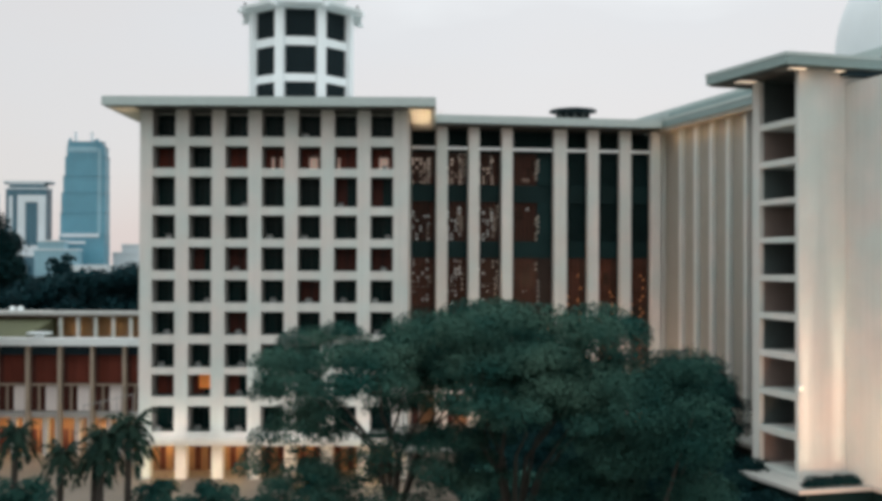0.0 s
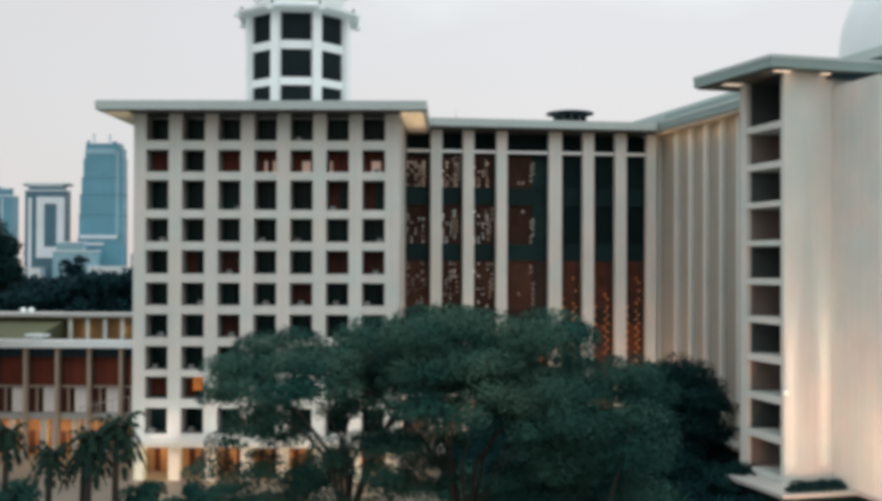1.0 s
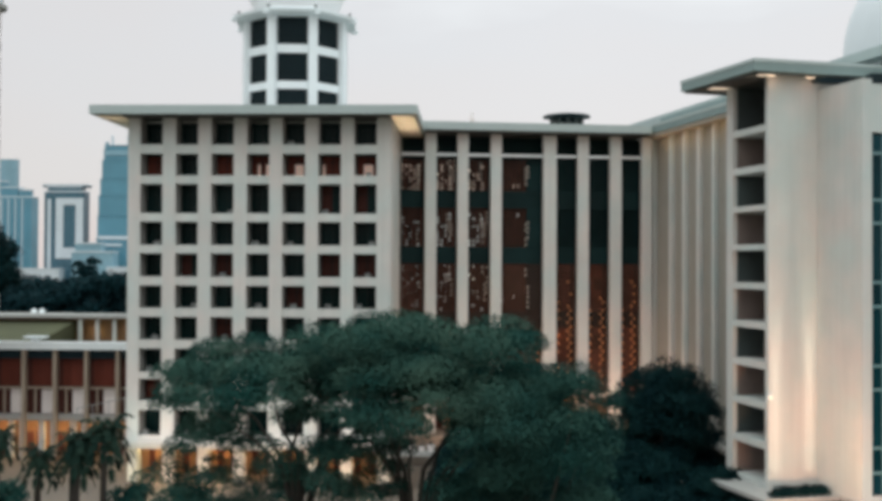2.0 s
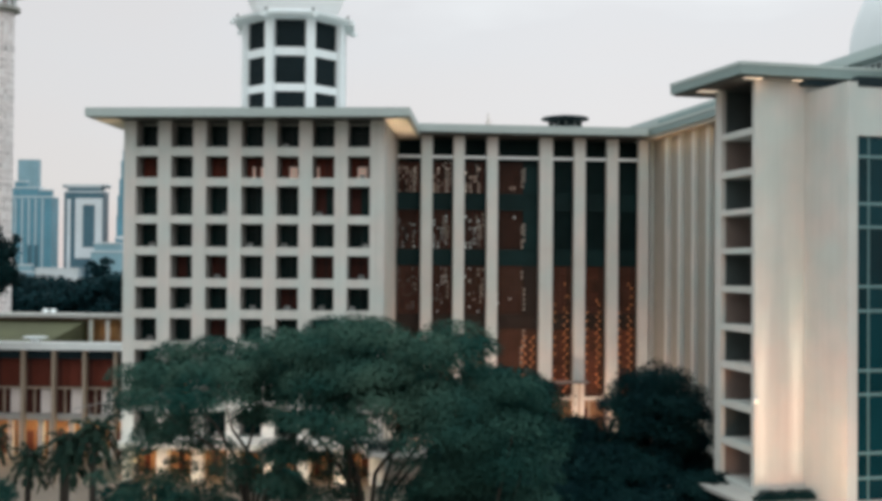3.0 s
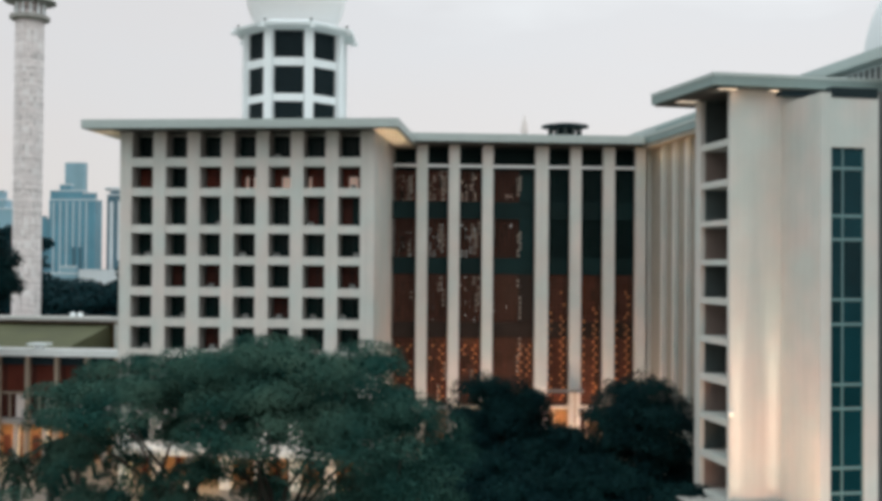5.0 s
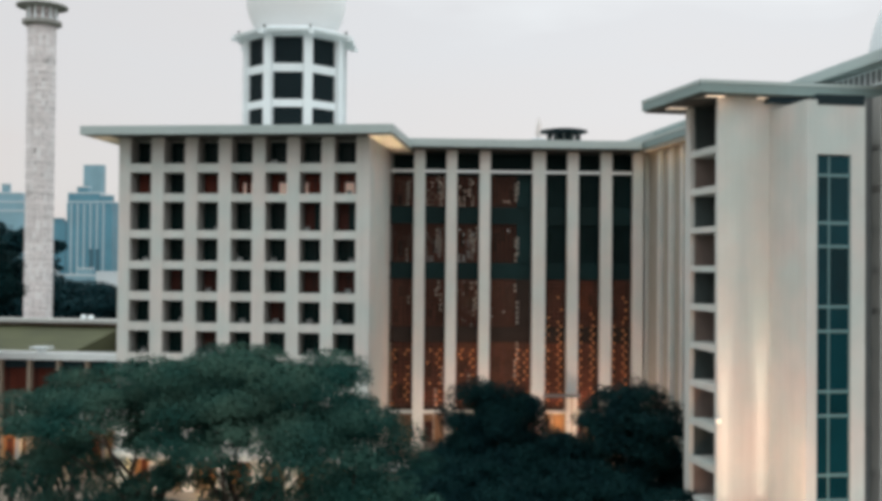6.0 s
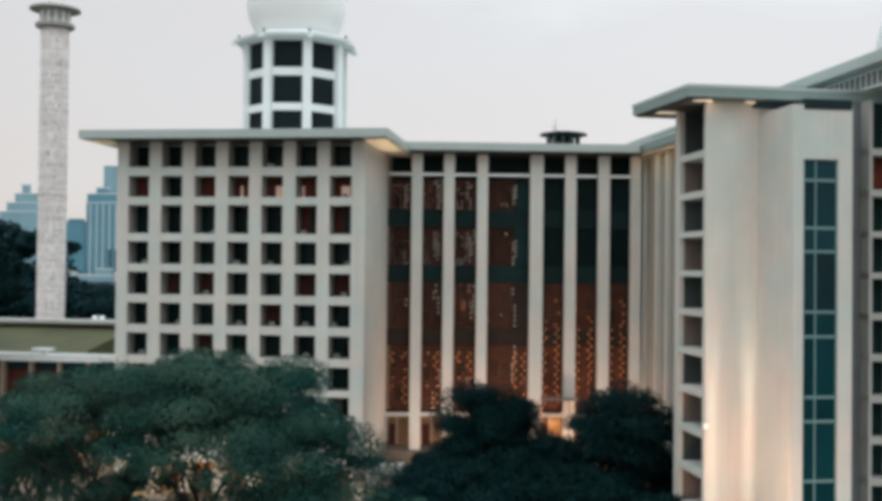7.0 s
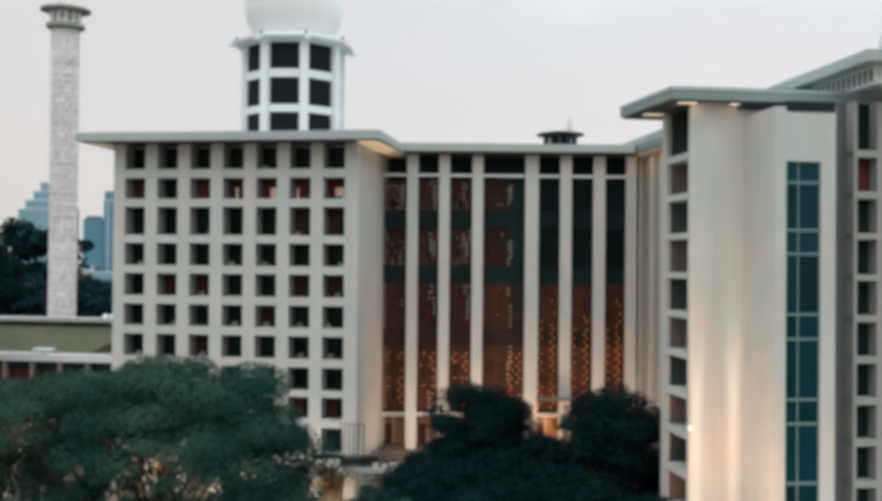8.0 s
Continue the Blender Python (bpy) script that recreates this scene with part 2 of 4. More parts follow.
def thing(name, m, label, category, group="", kind=""):
    ob = new(name)
    ob.matrix_basis = m
    ob.empty_display_size = 0.5
    return tagged(ob, label, category, group, kind)


# ---------------------------------------------------------------- ground
def structure(name, bm, material, label):
    return tagged(part(name, bm, material), label, name.split("_")[0], kind="structure")


bm = bmesh.new()
box(bm, -3500, 3000, -400, 4200, -0.6, 0.0)
structure("ground", bm, EARTH, "dark parkland ground reaching to the horizon")
bm = bmesh.new()
box(bm, -95, 34, 62, 152, -0.1, 0.12)
structure("pavement", bm, PLAZA, "warm grey stone plaza paving round the buildings")


# ---------------------------------------------------------------- block with the loggia grid
AX0, PITCH, OPEN, AY = -38.0, 4.74, 3.0, 130.0
LEVELS = [(44.7, 47.9), (40.6, 43.5), (35.6, 39.5), (31.4, 34.5), (27.2, 30.3), (23.05, 26.05), (18.85, 21.9), (14.6, 17.7), (10.8, 13.7), (6.25, 9.6)]
AXL, AXR, AYB = AX0 - 1.6, AX0 + 6 * PITCH + OPEN + 1.9, 172.0
block = thing("office_block", pose(0, 0, 0), "tall pale marble block with a grid of deep loggias", "building")
DEEP = 2.9
bm = bmesh.new()
box(bm, AXL + 0.02, AXR - 0.02, AY + DEEP + 0.2, AYB, 4.8, 48.2)
part("core", bm, MARBLE, block)
for i in range(8):
    x0 = AXL if i == 0 else AX0 + (i - 1) * PITCH + OPEN
    x1 = AXR if i == 7 else AX0 + i * PITCH
    bm = bmesh.new()
    box(bm, x0, x1, AY, AY + 0.5, 4.8, 48.2)
    part("pier", bm, MARBLE, block)
    # side walls darker than the pier face, to carry the recess shade
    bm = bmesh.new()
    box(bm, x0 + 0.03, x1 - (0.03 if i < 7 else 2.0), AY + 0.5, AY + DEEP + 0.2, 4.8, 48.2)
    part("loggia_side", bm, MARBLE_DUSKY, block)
    bm = bmesh.new()
    w = 0.15
    box(bm, x0 + w, x1 - w, AY + 0.2, AY + 1.7, 0.12, 4.8)
    part("column", bm, MARBLE, block)
edges = [LEVELS[k][0] for k in range(10)]
tops = [LEVELS[k + 1][1] for k in range(9)] + [4.8]
for k in range(10):
    me = shared("spandrel", MARBLE, 0, OPEN, 0, 0.4, tops[k], edges[k])
    # loggia slabs much darker than stone: the recess shade is in their colour
    slab = shared("loggia_floor", LOGGIA_SHADE, 0, OPEN, 0.4, DEEP, tops[k] + 0.03, edges[k] - 0.03)
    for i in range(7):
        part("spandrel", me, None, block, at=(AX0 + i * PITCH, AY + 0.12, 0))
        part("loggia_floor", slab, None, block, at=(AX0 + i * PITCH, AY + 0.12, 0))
bm = bmesh.new()
box(bm, AXR - 1.9, AXR, AY + 0.5, AY + DEEP + 0.2, 4.8, 48.2)
part("end_wall", bm, MARBLE, block)
bm = bmesh.new()
box(bm, AXL, AXL + 0.02, AY + 0.5, AY + DEEP + 0.2, 4.8, 48.2)
part("end_wall", bm, MARBLE, block)
rng = random.Random(4)
RED_CELLS = {(1, 0), (1, 2), (1, 3), (1, 4), (1, 5), (1, 6), (2, 5), (2, 6), (8, 0), (8, 1), (8, 2), (8, 6), (8, 5), (4, 1), (4, 2), (4, 6), (4, 5), (6, 2), (5, 4)}
for k, (z0, z1) in enumerate(LEVELS):
    h = z1 - z0
    fr = bmesh.new()
    for a, b, c, d in ((0, OPEN, 0, 0.12), (0, OPEN, h - 0.12, h), (0, 0.1, 0.12, h - 0.12), (OPEN - 0.1, OPEN, 0.12, h - 0.12), (1.45, 1.55, 0.12, h - 0.12), (0.1, 1.45, h * 0.68, h * 0.68 + 0.08), (1.55, OPEN - 0.1, h * 0.68, h * 0.68 + 0.08)):
        box(fr, a, b, -0.08, 0.0, c, d)
    frame_mesh = mesh_of("window", fr, WINDOW_FRAME)
    pane = shared("pane", GLASS_DARK, 0.1, 1.45, -0.04, -0.01, 0.12, h - 0.12)
    door = shared("panel", TIMBER_RED if k in (1, 8) else TIMBER_DARK, 0.1, 1.45, -0.05, -0.01, 0.12, h - 0.12)
    for i in range(7):
        x = AX0 + i * PITCH
        win = part("window", frame_mesh, None, block, at=(x, AY + DEEP + 0.19, z0))
        red = (k, i) in RED_CELLS
        for s in (0, 1):
            use = door if red and (s == 0 or rng.random() < 0.6) else pane
            part("panel" if use is door else "pane", use, None, win, at=(1.45 * s, 0, 0))
bm = bmesh.new()
box(bm, AX0 + PITCH + 0.9, AX0 + PITCH + OPEN - 0.1, AY + DEEP + 0.03, AY + DEEP + 0.08, 11.6, 13.6)
part("lit_patch", bm, WINDOW_LIT, block, "orange lit room behind the loggia")
# small glowing patches stand for bright reflections at the loggia backs
for i, (a, b) in ((3, (0.9, 1.25)), (4, (1.2, 2.3)), (3, (2.0, 2.4)), (6, (1.0, 2.2)), (5, (0.2, 0.5))):
    bm = bmesh.new()
    box(bm, AX0 + i * PITCH + a, AX0 + i * PITCH + b, AY + DEEP + 0.03, AY + DEEP + 0.08, 40.8, 42.3)
    part("lit_patch", bm, REFLECTION_GLOW, block, "pale glowing patch standing for a reflection in the loggia")
unit = bmesh.new()
box(unit, -0.36, 0.36, -0.2, 0.2, 0, 0.56)
bmesh.ops.bevel(unit, geom=unit.edges[:], offset=0.05, segments=1)
unit_mesh = mesh_of("casing", unit, CASING)
grille = bmesh.new()
for j in range(5):
    box(grille, -0.32, 0.32, -0.225, -0.19, 0.1 + 0.09 * j, 0.14 + 0.09 * j)
grille_mesh = mesh_of("grille", grille, FRAME)
for k, i in ((0, 4), (1, 6), (2, 2), (2, 5), (3, 0), (3, 3), (3, 4), (3, 6), (4, 2), (4, 6), (5, 1), (5, 3), (5, 4), (5, 5), (5, 6), (6, 0), (6, 2), (6, 5), (6, 6), (7, 0), (7, 1), (7, 2), (8, 2), (9, 0), (9, 1), (9, 2)):
    ac = thing("air_conditioner", pose(AX0 + i * PITCH + rng.uniform(0.5, 2.5), AY + rng.uniform(0.9, 2.2), LEVELS[k][0]), "white air conditioner casing standing in a loggia", "air conditioner", "loggia air conditioners")
    part("casing", unit_mesh, None, ac)
    part("grille", grille_mesh, None, ac)
bm = bmesh.new()
box(bm, -43.5, -1.05, 126.3, 174, 48.25, 49.4)
bmesh.ops.bevel(bm, geom=bm.edges[:], offset=0.12, segments=1)
part("roof", bm, ROOF_EDGE, block, "flat roof with a pale projecting edge")
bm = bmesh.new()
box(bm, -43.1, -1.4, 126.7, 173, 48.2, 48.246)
part("soffit", bm, SOFFIT_SHADE, block, "soffit coloured dark for the shade under the roof edge")
# paler strips at both ends, coloured as if lamps lit them
for x0, x1 in ((-43.0, AXL - 0.1), (AXR + 0.1, -1.5)):
    bm = bmesh.new()
    box(bm, x0, x1, 127.4, 150, 48.12, 48.197)
    part("soffit_panel", bm, SOFFIT_LIT, block, "cream soffit strip, coloured paler to look lamplit")
bm = bmesh.new()
box(bm, -42.5, -2.4, 128.6, 172.6, 49.41, 49.6)
part("roof_surface", bm, ROOF_TOP, block)
bm = bmesh.new()
box(bm, AXL - 0.3, AXR + 0.3, AY - 0.8, AY + 1.9, 4.62, 5.5)
part("canopy", bm, MARBLE, block, "stone ledge over the ground floor colonnade")
bm = bmesh.new()
box(bm, AXL + 0.3, AXR - 0.3, AY + 6, AY + 6.4, 0.12, 4.6)
part("ground_floor_wall", bm, WOOD_GOLD, block, "golden brown wall behind the lit colonnade")
glass_door = shared("glass_door", TIMBER_DARK, 0, 0.8, 0, 0.06, 0.16, 3.9)
for i in range(7):
    for dx in (0.1, 1.9):
        part("glass_door", glass_door, None, block, at=(AX0 + i * PITCH + dx - 0.4, AY + 5.9, 0))
bm = bmesh.new()
box(bm, AXL + 0.3, AXR - 0.3, AY + 2.2, AY + 6.6, 4.5, 4.78)
part("ground_floor_ceiling", bm, SOFFIT, block)

for i in range(9):
    bm = bmesh.new()
    box(bm, AXR - 1.6, AXR - 0.15, AY + 4.4 + 4.4 * i, AY + 5.8 + 4.4 * i, 0.12, 4.8)
    part("column", bm, MARBLE, block)

# lamps under the soffit corners and in the colonnade
for x, y, p in ((-41.6, 130.0, 95), (-2.8, 130.0, 300), (-2.8, 134.5, 300), (-2.8, 139.5, 300)):
    lamp("SPOT", (x, y, 45.8), p, (1.0, 0.78, 0.54), to=(x, y, 50), spot=120)
for x, p in ((-36.8, 460), (-28.5, 340), (-19.0, 230), (-9.5, 230)):
    lamp("POINT", (x, AY + 3.8, 3.9), p, (1.0, 0.65, 0.27))
    lamp("AREA", (x, AY - 3.2, 0.5), 215, (1.0, 0.70, 0.40), to=(x, AY, 3.6), size=6.0)
# unseen lamp added outside, to brighten the foot of the end wall
lamp("AREA", (AXR + 3.2, AY + 7, 5.4), 110, (1.0, 0.80, 0.62), to=(AXR, AY + 7, 14), size=9.0)
# flood lamps before the foot of the block
for x, p in ((-36, 185), (-27, 150), (-18, 140), (-9, 130)):
    lamp("AREA", (x, AY - 2.6, 5.6), p, (1.0, 0.84, 0.74), to=(x, AY, 14), size=4.0)

# tall slender railing on the ledge at the end of the block
rail = thing("railing", pose(-6.6, 128.4, 4.3), "tall slender dark railing on a stone ledge", "railing")
bm = bmesh.new()
box(bm, 0, 8.6, -0.9, 0.75, 0, 0.55)
part("ledge", bm, MARBLE_DUSKY, rail)
bm = bmesh.new()
box(bm, 0.3, 3.6, -0.66, -0.58, 6.3, 6.4)
part("top_rail", bm, FRAME, rail)
bm = bmesh.new()
tube(bm, [(0.3, -0.62, 0.5), (0.3, -0.62, 6.4), (-0.4, -0.62, 6.8), (-1.2, -0.62, 6.6)], [0.06] * 4, 6)
part("lamp_arm", bm, FRAME, rail)
for x in (0.9, 1.5, 2.1, 2.7, 3.5):
    bm = bmesh.new()
    tube(bm, [(x, -0.62, 0.5), (x, -0.62, 6.35)], [0.08, 0.07], 6)
    part("post", bm, FRAME, rail)
for x, s_ in ((5.0, 0.5), (6.2, 0.42), (7.4, 0.55)):
    pot = thing("planter", pose(-6.6 + x, 128.3, 4.85), "pale stone planter on the ledge", "planter", "ledge planters")
    bm = bmesh.new()
    lathe(bm, [(s_ * 0.6, 0), (s_ * 0.9, s_ * 1.2), (s_ * 0.95, s_ * 1.4), (s_ * 0.75, s_ * 1.4)], 12)
    part("bowl", bm, CANVAS, pot)
    me_ = bmesh.new()
    for k in range(14):
        a = k * 2.4
        tip = Vector((math.cos(a) * s_ * (0.5 + 0.06 * k), math.sin(a) * s_ * (0.5 + 0.06 * k), s_ * (2.9 - 0.07 * k)))
        side = Vector((-math.sin(a), math.cos(a), 0)) * s_ * 0.12
        me_.faces.new([me_.verts.new(v) for v in (side + Vector((0, 0, s_ * 1.3)), -side + Vector((0, 0, s_ * 1.3)), tip)])
    part("plant", me_, LEAF_DARK, pot)
# sloping handrail beside the low wing
ramp = thing("handrail", pose(-50.2, 140.0, 0.12), "white sloping handrail of an outer stair", "handrail")
bm = bmesh.new()
tube(bm, [(0, 0, 8.1), (7.1, 0, 9.7)], [0.07, 0.07], 6)
part("rail", bm, CASING, ramp)
for k in range(4):
    bm = bmesh.new()
    tube(bm, [(0.1 + 2.3 * k, 0, 0), (0.1 + 2.3 * k, 0, 8.1 + 0.52 * k)], [0.07, 0.05], 6)
    part("post", bm, CASING, ramp)

# ---------------------------------------------------------------- octagonal lantern tower with a dome on the block
TWX, TWY, TWR = -22.2, 158.0, 7.9
PHI = radians(-62)
tower = thing("lantern_tower", pose(TWX, TWY, 49.6), "white octagonal tower with dark louvred openings and a pale dome", "tower")
SIDE = 2 * TWR * math.sin(math.pi / 8)
INR = TWR * math.cos(math.pi / 8)
rows_t = [(51.3, 55.6), (56.8, 61.1), (62.4, 66.9)]
post = bmesh.new()
box(post, -0.68, 0.68, -0.55, 0.75, 0, 18.1)
post_mesh = mesh_of("post", post, WHITE)
louvre = bmesh.new()
box(louvre, -SIDE / 2, SIDE / 2, 0.55, 0.6, 0, 4.4)
for j in range(11):
    box(louvre, -SIDE / 2, SIDE / 2, 0.3, 0.5, 0.1 + j * 0.4, 0.3 + j * 0.4)
louvre_mesh = mesh_of("louvre", louvre, LOUVRE)
for i in range(8):
    a = PHI + i * math.pi / 4
    part("post", post_mesh, None, tower, at=pose(TWR * math.cos(a), TWR * math.sin(a), 0, 0, 0, math.degrees(a) + 90))
    am = a + math.pi / 8
    m = pose(INR * math.cos(am), INR * math.sin(am), 0, 0, 0, math.degrees(am) + 90)
    for j, (z0, z1) in enumerate(rows_t):
        part("louvre", louvre_mesh, None, tower, at=m @ Matrix.Translation((0, -0.35, z0 - 49.6)))
        top = rows_t[j + 1][0] if j < 2 else 67.7
        bm = bmesh.new()
        box(bm, -SIDE / 2, SIDE / 2, -0.15, 0.5, z1 - 49.6, top - 49.6)
        part("rail", bm, WHITE, tower, at=m)
bm = bmesh.new()
lathe(bm, [(8.3, 17.0), (10.1, 17.5), (10.2, 17.9), (8.8, 18.2), (7.2, 18.9)], 8, turn=PHI)
part("eave", bm, WHITE, tower)
for i in range(8):
    a = PHI + i * math.pi / 4
    bm = bmesh.new()
    lathe(bm, [(0.1, 17.7), (0.1, 18.2), (0.2, 18.3), (0.2, 18.5), (0.05, 18.65)], 8, at=(9.3 * math.cos(a), 9.3 * math.sin(a)))
    part("finial", bm, FRAME, tower)
    bm = bmesh.new()
    box(bm, -0.35, 0.35, -0.5, 0.6, 0, 0.55)
    part("eave_bracket", bm, WHITE, tower, at=pose(9.9 * math.cos(a), 9.9 * math.sin(a), 17.0, 0, 0, math.degrees(a) + 90))
bm = bmesh.new()
cz, R = 24.2, 8.05
lathe(bm, [(math.sqrt(max(R * R - (z - cz) ** 2, 0.01)), z) for z in [18.8 + (cz + R - 18.8) * (1 - math.cos(math.pi * k / 32)) / 1.0 for k in range(17)]], 48)
part("dome", bm, DOME, tower, "smooth pale dome", smooth=True)

# ---------------------------------------------------------------- podium
bm = bmesh.new()
prism(bm, [(36.4, 126.0), (41.0, 108.5), (33.2, 106.4), (35.6, 97.6), (43.0, 99.4), (46.5, 86.0), (140, 110), (140, 260), (36.4, 260)], 0.0, 5.8)
structure("podium", bm, BAND, "stone podium that carries the main building")

bm = bmesh.new()
prism(bm, [(36.0, 126.2), (40.6, 108.6), (31.6, 106.4), (34.6, 96.6), (42.6, 98.6), (46.0, 85.4), (140, 109.5), (140, 260), (36.0, 260)], 5.8, 6.2)
structure("terrace", bm, MARBLE_DUSKY, "pale stone terrace edge on the podium")
bm = bmesh.new()
prism(bm, [(-4.2, 142.6), (30.2, 147.8), (35.9, 126.2), (35.9, 260), (-4.2, 260)], 0.0, 4.2)
structure("terrace_court", bm, PLAZA, "low stone terrace before the column front")

# ---------------------------------------------------------------- gallery front with tall columns
gallery = thing("gallery_building", pose(-0.8, 146.0, 0, 0, 0, 8.8), "main building front with tall pale columns before red brown lattice galleries", "building")
COLS = [(-0.1, 1.55), (4.7, 6.3), (9.7, 11.3), (17.65, 19.6), (22.9, 24.55), (27.9, 29.6), (32.8, 34.3)]
for a, b in COLS:
    bm = bmesh.new()
    box(bm, a, b, 0, 1.1, 4.2, 48.3)
    bmesh.ops.bevel(bm, geom=[e for e in bm.edges if abs(e.verts[0].co.z - e.verts[1].co.z) > 5], offset=0.12, segments=1)
    part("column", bm, MARBLE, gallery)
bays = [(-3.7, -0.1)] + [(COLS[i][1], COLS[i + 1][0]) for i in range(6)]
tile_mesh = shared("tile", LATTICE_GLINT, 0, 0.22, 0, 0.09, 0, 0.3)
floors = [(40.0, 44.6), (31.6, 37.4), (21.9, 29.1), (9.8, 19.6)]
h_of = [z1 - z0 for z0, z1 in floors]
dots = bmesh.new()
for n_bay, (a, b) in enumerate(bays):
    w = b - a
    bm = bmesh.new()
    box(bm, a, b, 0.5, 0.85, 45.05, 45.4)
    part("beam", bm, WHITE, gallery)
    for k, (z0, z1) in enumerate(floors):
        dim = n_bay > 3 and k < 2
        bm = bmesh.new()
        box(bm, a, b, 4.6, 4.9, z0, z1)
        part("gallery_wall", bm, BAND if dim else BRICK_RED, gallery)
        for j in range(int(w * h_of[k] / 9)):
            pw, ph = rng.uniform(0.5, 1.1), rng.uniform(1.4, 2.6)
            bm = bmesh.new()
            px, pz = rng.uniform(a + 0.1, b - pw - 0.1), rng.uniform(z0 + 0.1, z1 - ph - 0.1)
            box(bm, px, px + pw, 4.5 - 0.004 * j, 4.58 - 0.004 * j, pz, pz + ph)
            part("glazing", bm, GLASS_DARK, gallery)
        low = floors[k + 1][1] if k < 3 else 9.4
        bm = bmesh.new()
        box(bm, a, b, 1.9 if k < 3 else 2.3, 4.6, low, z0)
        part("gallery_band", bm, BAND_RED if k > 1 else BAND, gallery)
        # screen of upright and level bars, finer on the upper floors
        scr = bmesh.new()
        h = z1 - z0
        step = 0.62 if k < 2 else 0.66
        nx, nz = max(4, round(w / step)), max(5, round(h / step))
        hb = 0.10 if k < 2 else 0.17
        for i in range(nx + 1):
            x = a + 0.06 + (w - 0.12) * i / nx
            box(scr, x - hb, x + hb, 2.10, 2.22, z0, z1)
        for j in range(nz + 1):
            z = z0 + 0.06 + (h - 0.12) * j / nz
            box(scr, a, b, 2.04, 2.10, z - hb, z + hb)
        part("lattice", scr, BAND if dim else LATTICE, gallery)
        # added glowing panes stand for daylight; panes and slats placed to fit the camera's path
        if n_bay < 4:
            lit = bmesh.new()
            slat = shared("inner_slat", BAND if k < 3 else BAND_RED, -0.16, 0.16, 3.86, 3.92, z0, z1)
            share = ((0.62, 0.62, 0.62, 0.12), (0.34, 0.42, 0.30, 0.10), (0.40, 0.30, 0.16, 0.05), (0.0, 0.0, 0.0, 0.0))[k][n_bay]
            for i in range(1, nx):
                x = a + 0.06 + (w - 0.12) * i / nx
                part("inner_slat", slat, None, gallery, at=(x, 0, 0))
                for j in range(int(h / 0.58)):
                    if rng.random() < share * (1.25 if (i + j // 2) % 3 else 0.5):
                        box(lit, x - 0.11, x + 0.11, 3.78, 3.84, z0 + 0.1 + 0.58 * j, z0 + 0.5 + 0.58 * j)
            if len(lit.verts):
                tagged(part("glow_pane", lit, GLOW_WARM if k == 0 else GLOW_COOL, gallery), "small glowing panes standing for daylight behind the lattice", kind="stuff")
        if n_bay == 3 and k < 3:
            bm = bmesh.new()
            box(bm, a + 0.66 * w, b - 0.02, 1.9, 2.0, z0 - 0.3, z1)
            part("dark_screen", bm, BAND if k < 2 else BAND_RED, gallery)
        # slim rods and pierced tiles of the screen; the tiles' pale tone stands for glints
        if n_bay < 4:
            x0 = b - 1.5 if n_bay in (1, 2) else a + 0.6 * w if n_bay == 3 else b - 1.2
            strip = bmesh.new()
            box(strip, x0, x0 + 0.05, 1.96, 2.02, z0, z1)
            strip = part("lattice_strip", strip, LATTICE, gallery)
            for i in range(4 if n_bay in (1, 2) else 2):
                run = 0
                for j in range(int(h / 0.74)):
                    if run == 0 and rng.random() < (0.22 if k < 2 else 0.16 if k == 2 else 0.06) * (1.0 if n_bay else 0.4):
                        run = rng.randint(2, 5)
                    if run > 0:
                        run -= 1
                        part("tile", tile_mesh, None, strip, at=(x0 + 0.1 + 0.33 * i, 1.86, z0 + 0.2 + 0.74 * j + 0.37 * (i % 2)))
    # pairs of lit openings that run down the screen past the floors
    top = 19.4 if n_bay < 4 else 27.5
    for x0, thin in (((b - 2.3, 0.0), (b - 1.0, 0.1)) if n_bay == 3 else ((a + 0.25, 0.15), (b - 1.15, 0.05)) if n_bay > 3 else ((b - 1.2, 0.25), (a + 0.5, 0.7))):
        for j in range(int((top - 10.2) / 0.62)):
            fade = thin + (0.5 if n_bay > 3 and j > 19 else 0.0)
            if rng.random() > fade:
                x, z = x0 + 0.42 * (j % 2) + rng.uniform(-0.04, 0.04), 10.2 + 0.62 * j
                box(dots, x, x + 0.20, 1.84, 1.89, z, z + 0.24)
tagged(part("lit_screen", dots, LIT_HOLES, gallery), "rows of small orange lit openings", kind="stuff")
bm = bmesh.new()
box(bm, -3.9, 36, 5.0, 5.4, 4.2, 48.4)
part("back_wall", bm, BAND, gallery)
bm = bmesh.new()
box(bm, -3.9, 34.5, 1.2, 4.6, 9.0, 9.4)
part("entrance_canopy", bm, MARBLE, gallery)
bm = bmesh.new()
box(bm, -3.9, 34.5, 4.2, 4.6, 4.2, 9.0)
part("entrance_wall", bm, WOOD_GOLD, gallery, "golden brown entrance wall lit by lamps")
for n_bay, (a, b) in enumerate(bays):
    for k in range(max(1, int((b - a) / 1.9))):
        bm = bmesh.new()
        box(bm, a + 0.3 + 1.9 * k, a + 1.5 + 1.9 * k, 4.1, 4.16, 4.25, 7.4)
        part("entrance_door", bm, TIMBER_DARK, gallery)
        bm = bmesh.new()
        box(bm, a + 1.55 + 1.9 * k, a + 1.85 + 1.9 * k, 3.9, 4.16, 4.25, 8.95)
        part("door_post", bm, COLUMN_BROWN, gallery)
bm = bmesh.new()
box(bm, -3.4, 33.6, -2.2, 40, 48.6, 49.75)
bmesh.ops.bevel(bm, geom=bm.edges[:], offset=0.1, segments=1)
part("roof", bm, ROOF_EDGE, gallery, "flat roof with a pale edge")
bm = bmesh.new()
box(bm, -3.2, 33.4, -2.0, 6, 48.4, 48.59)
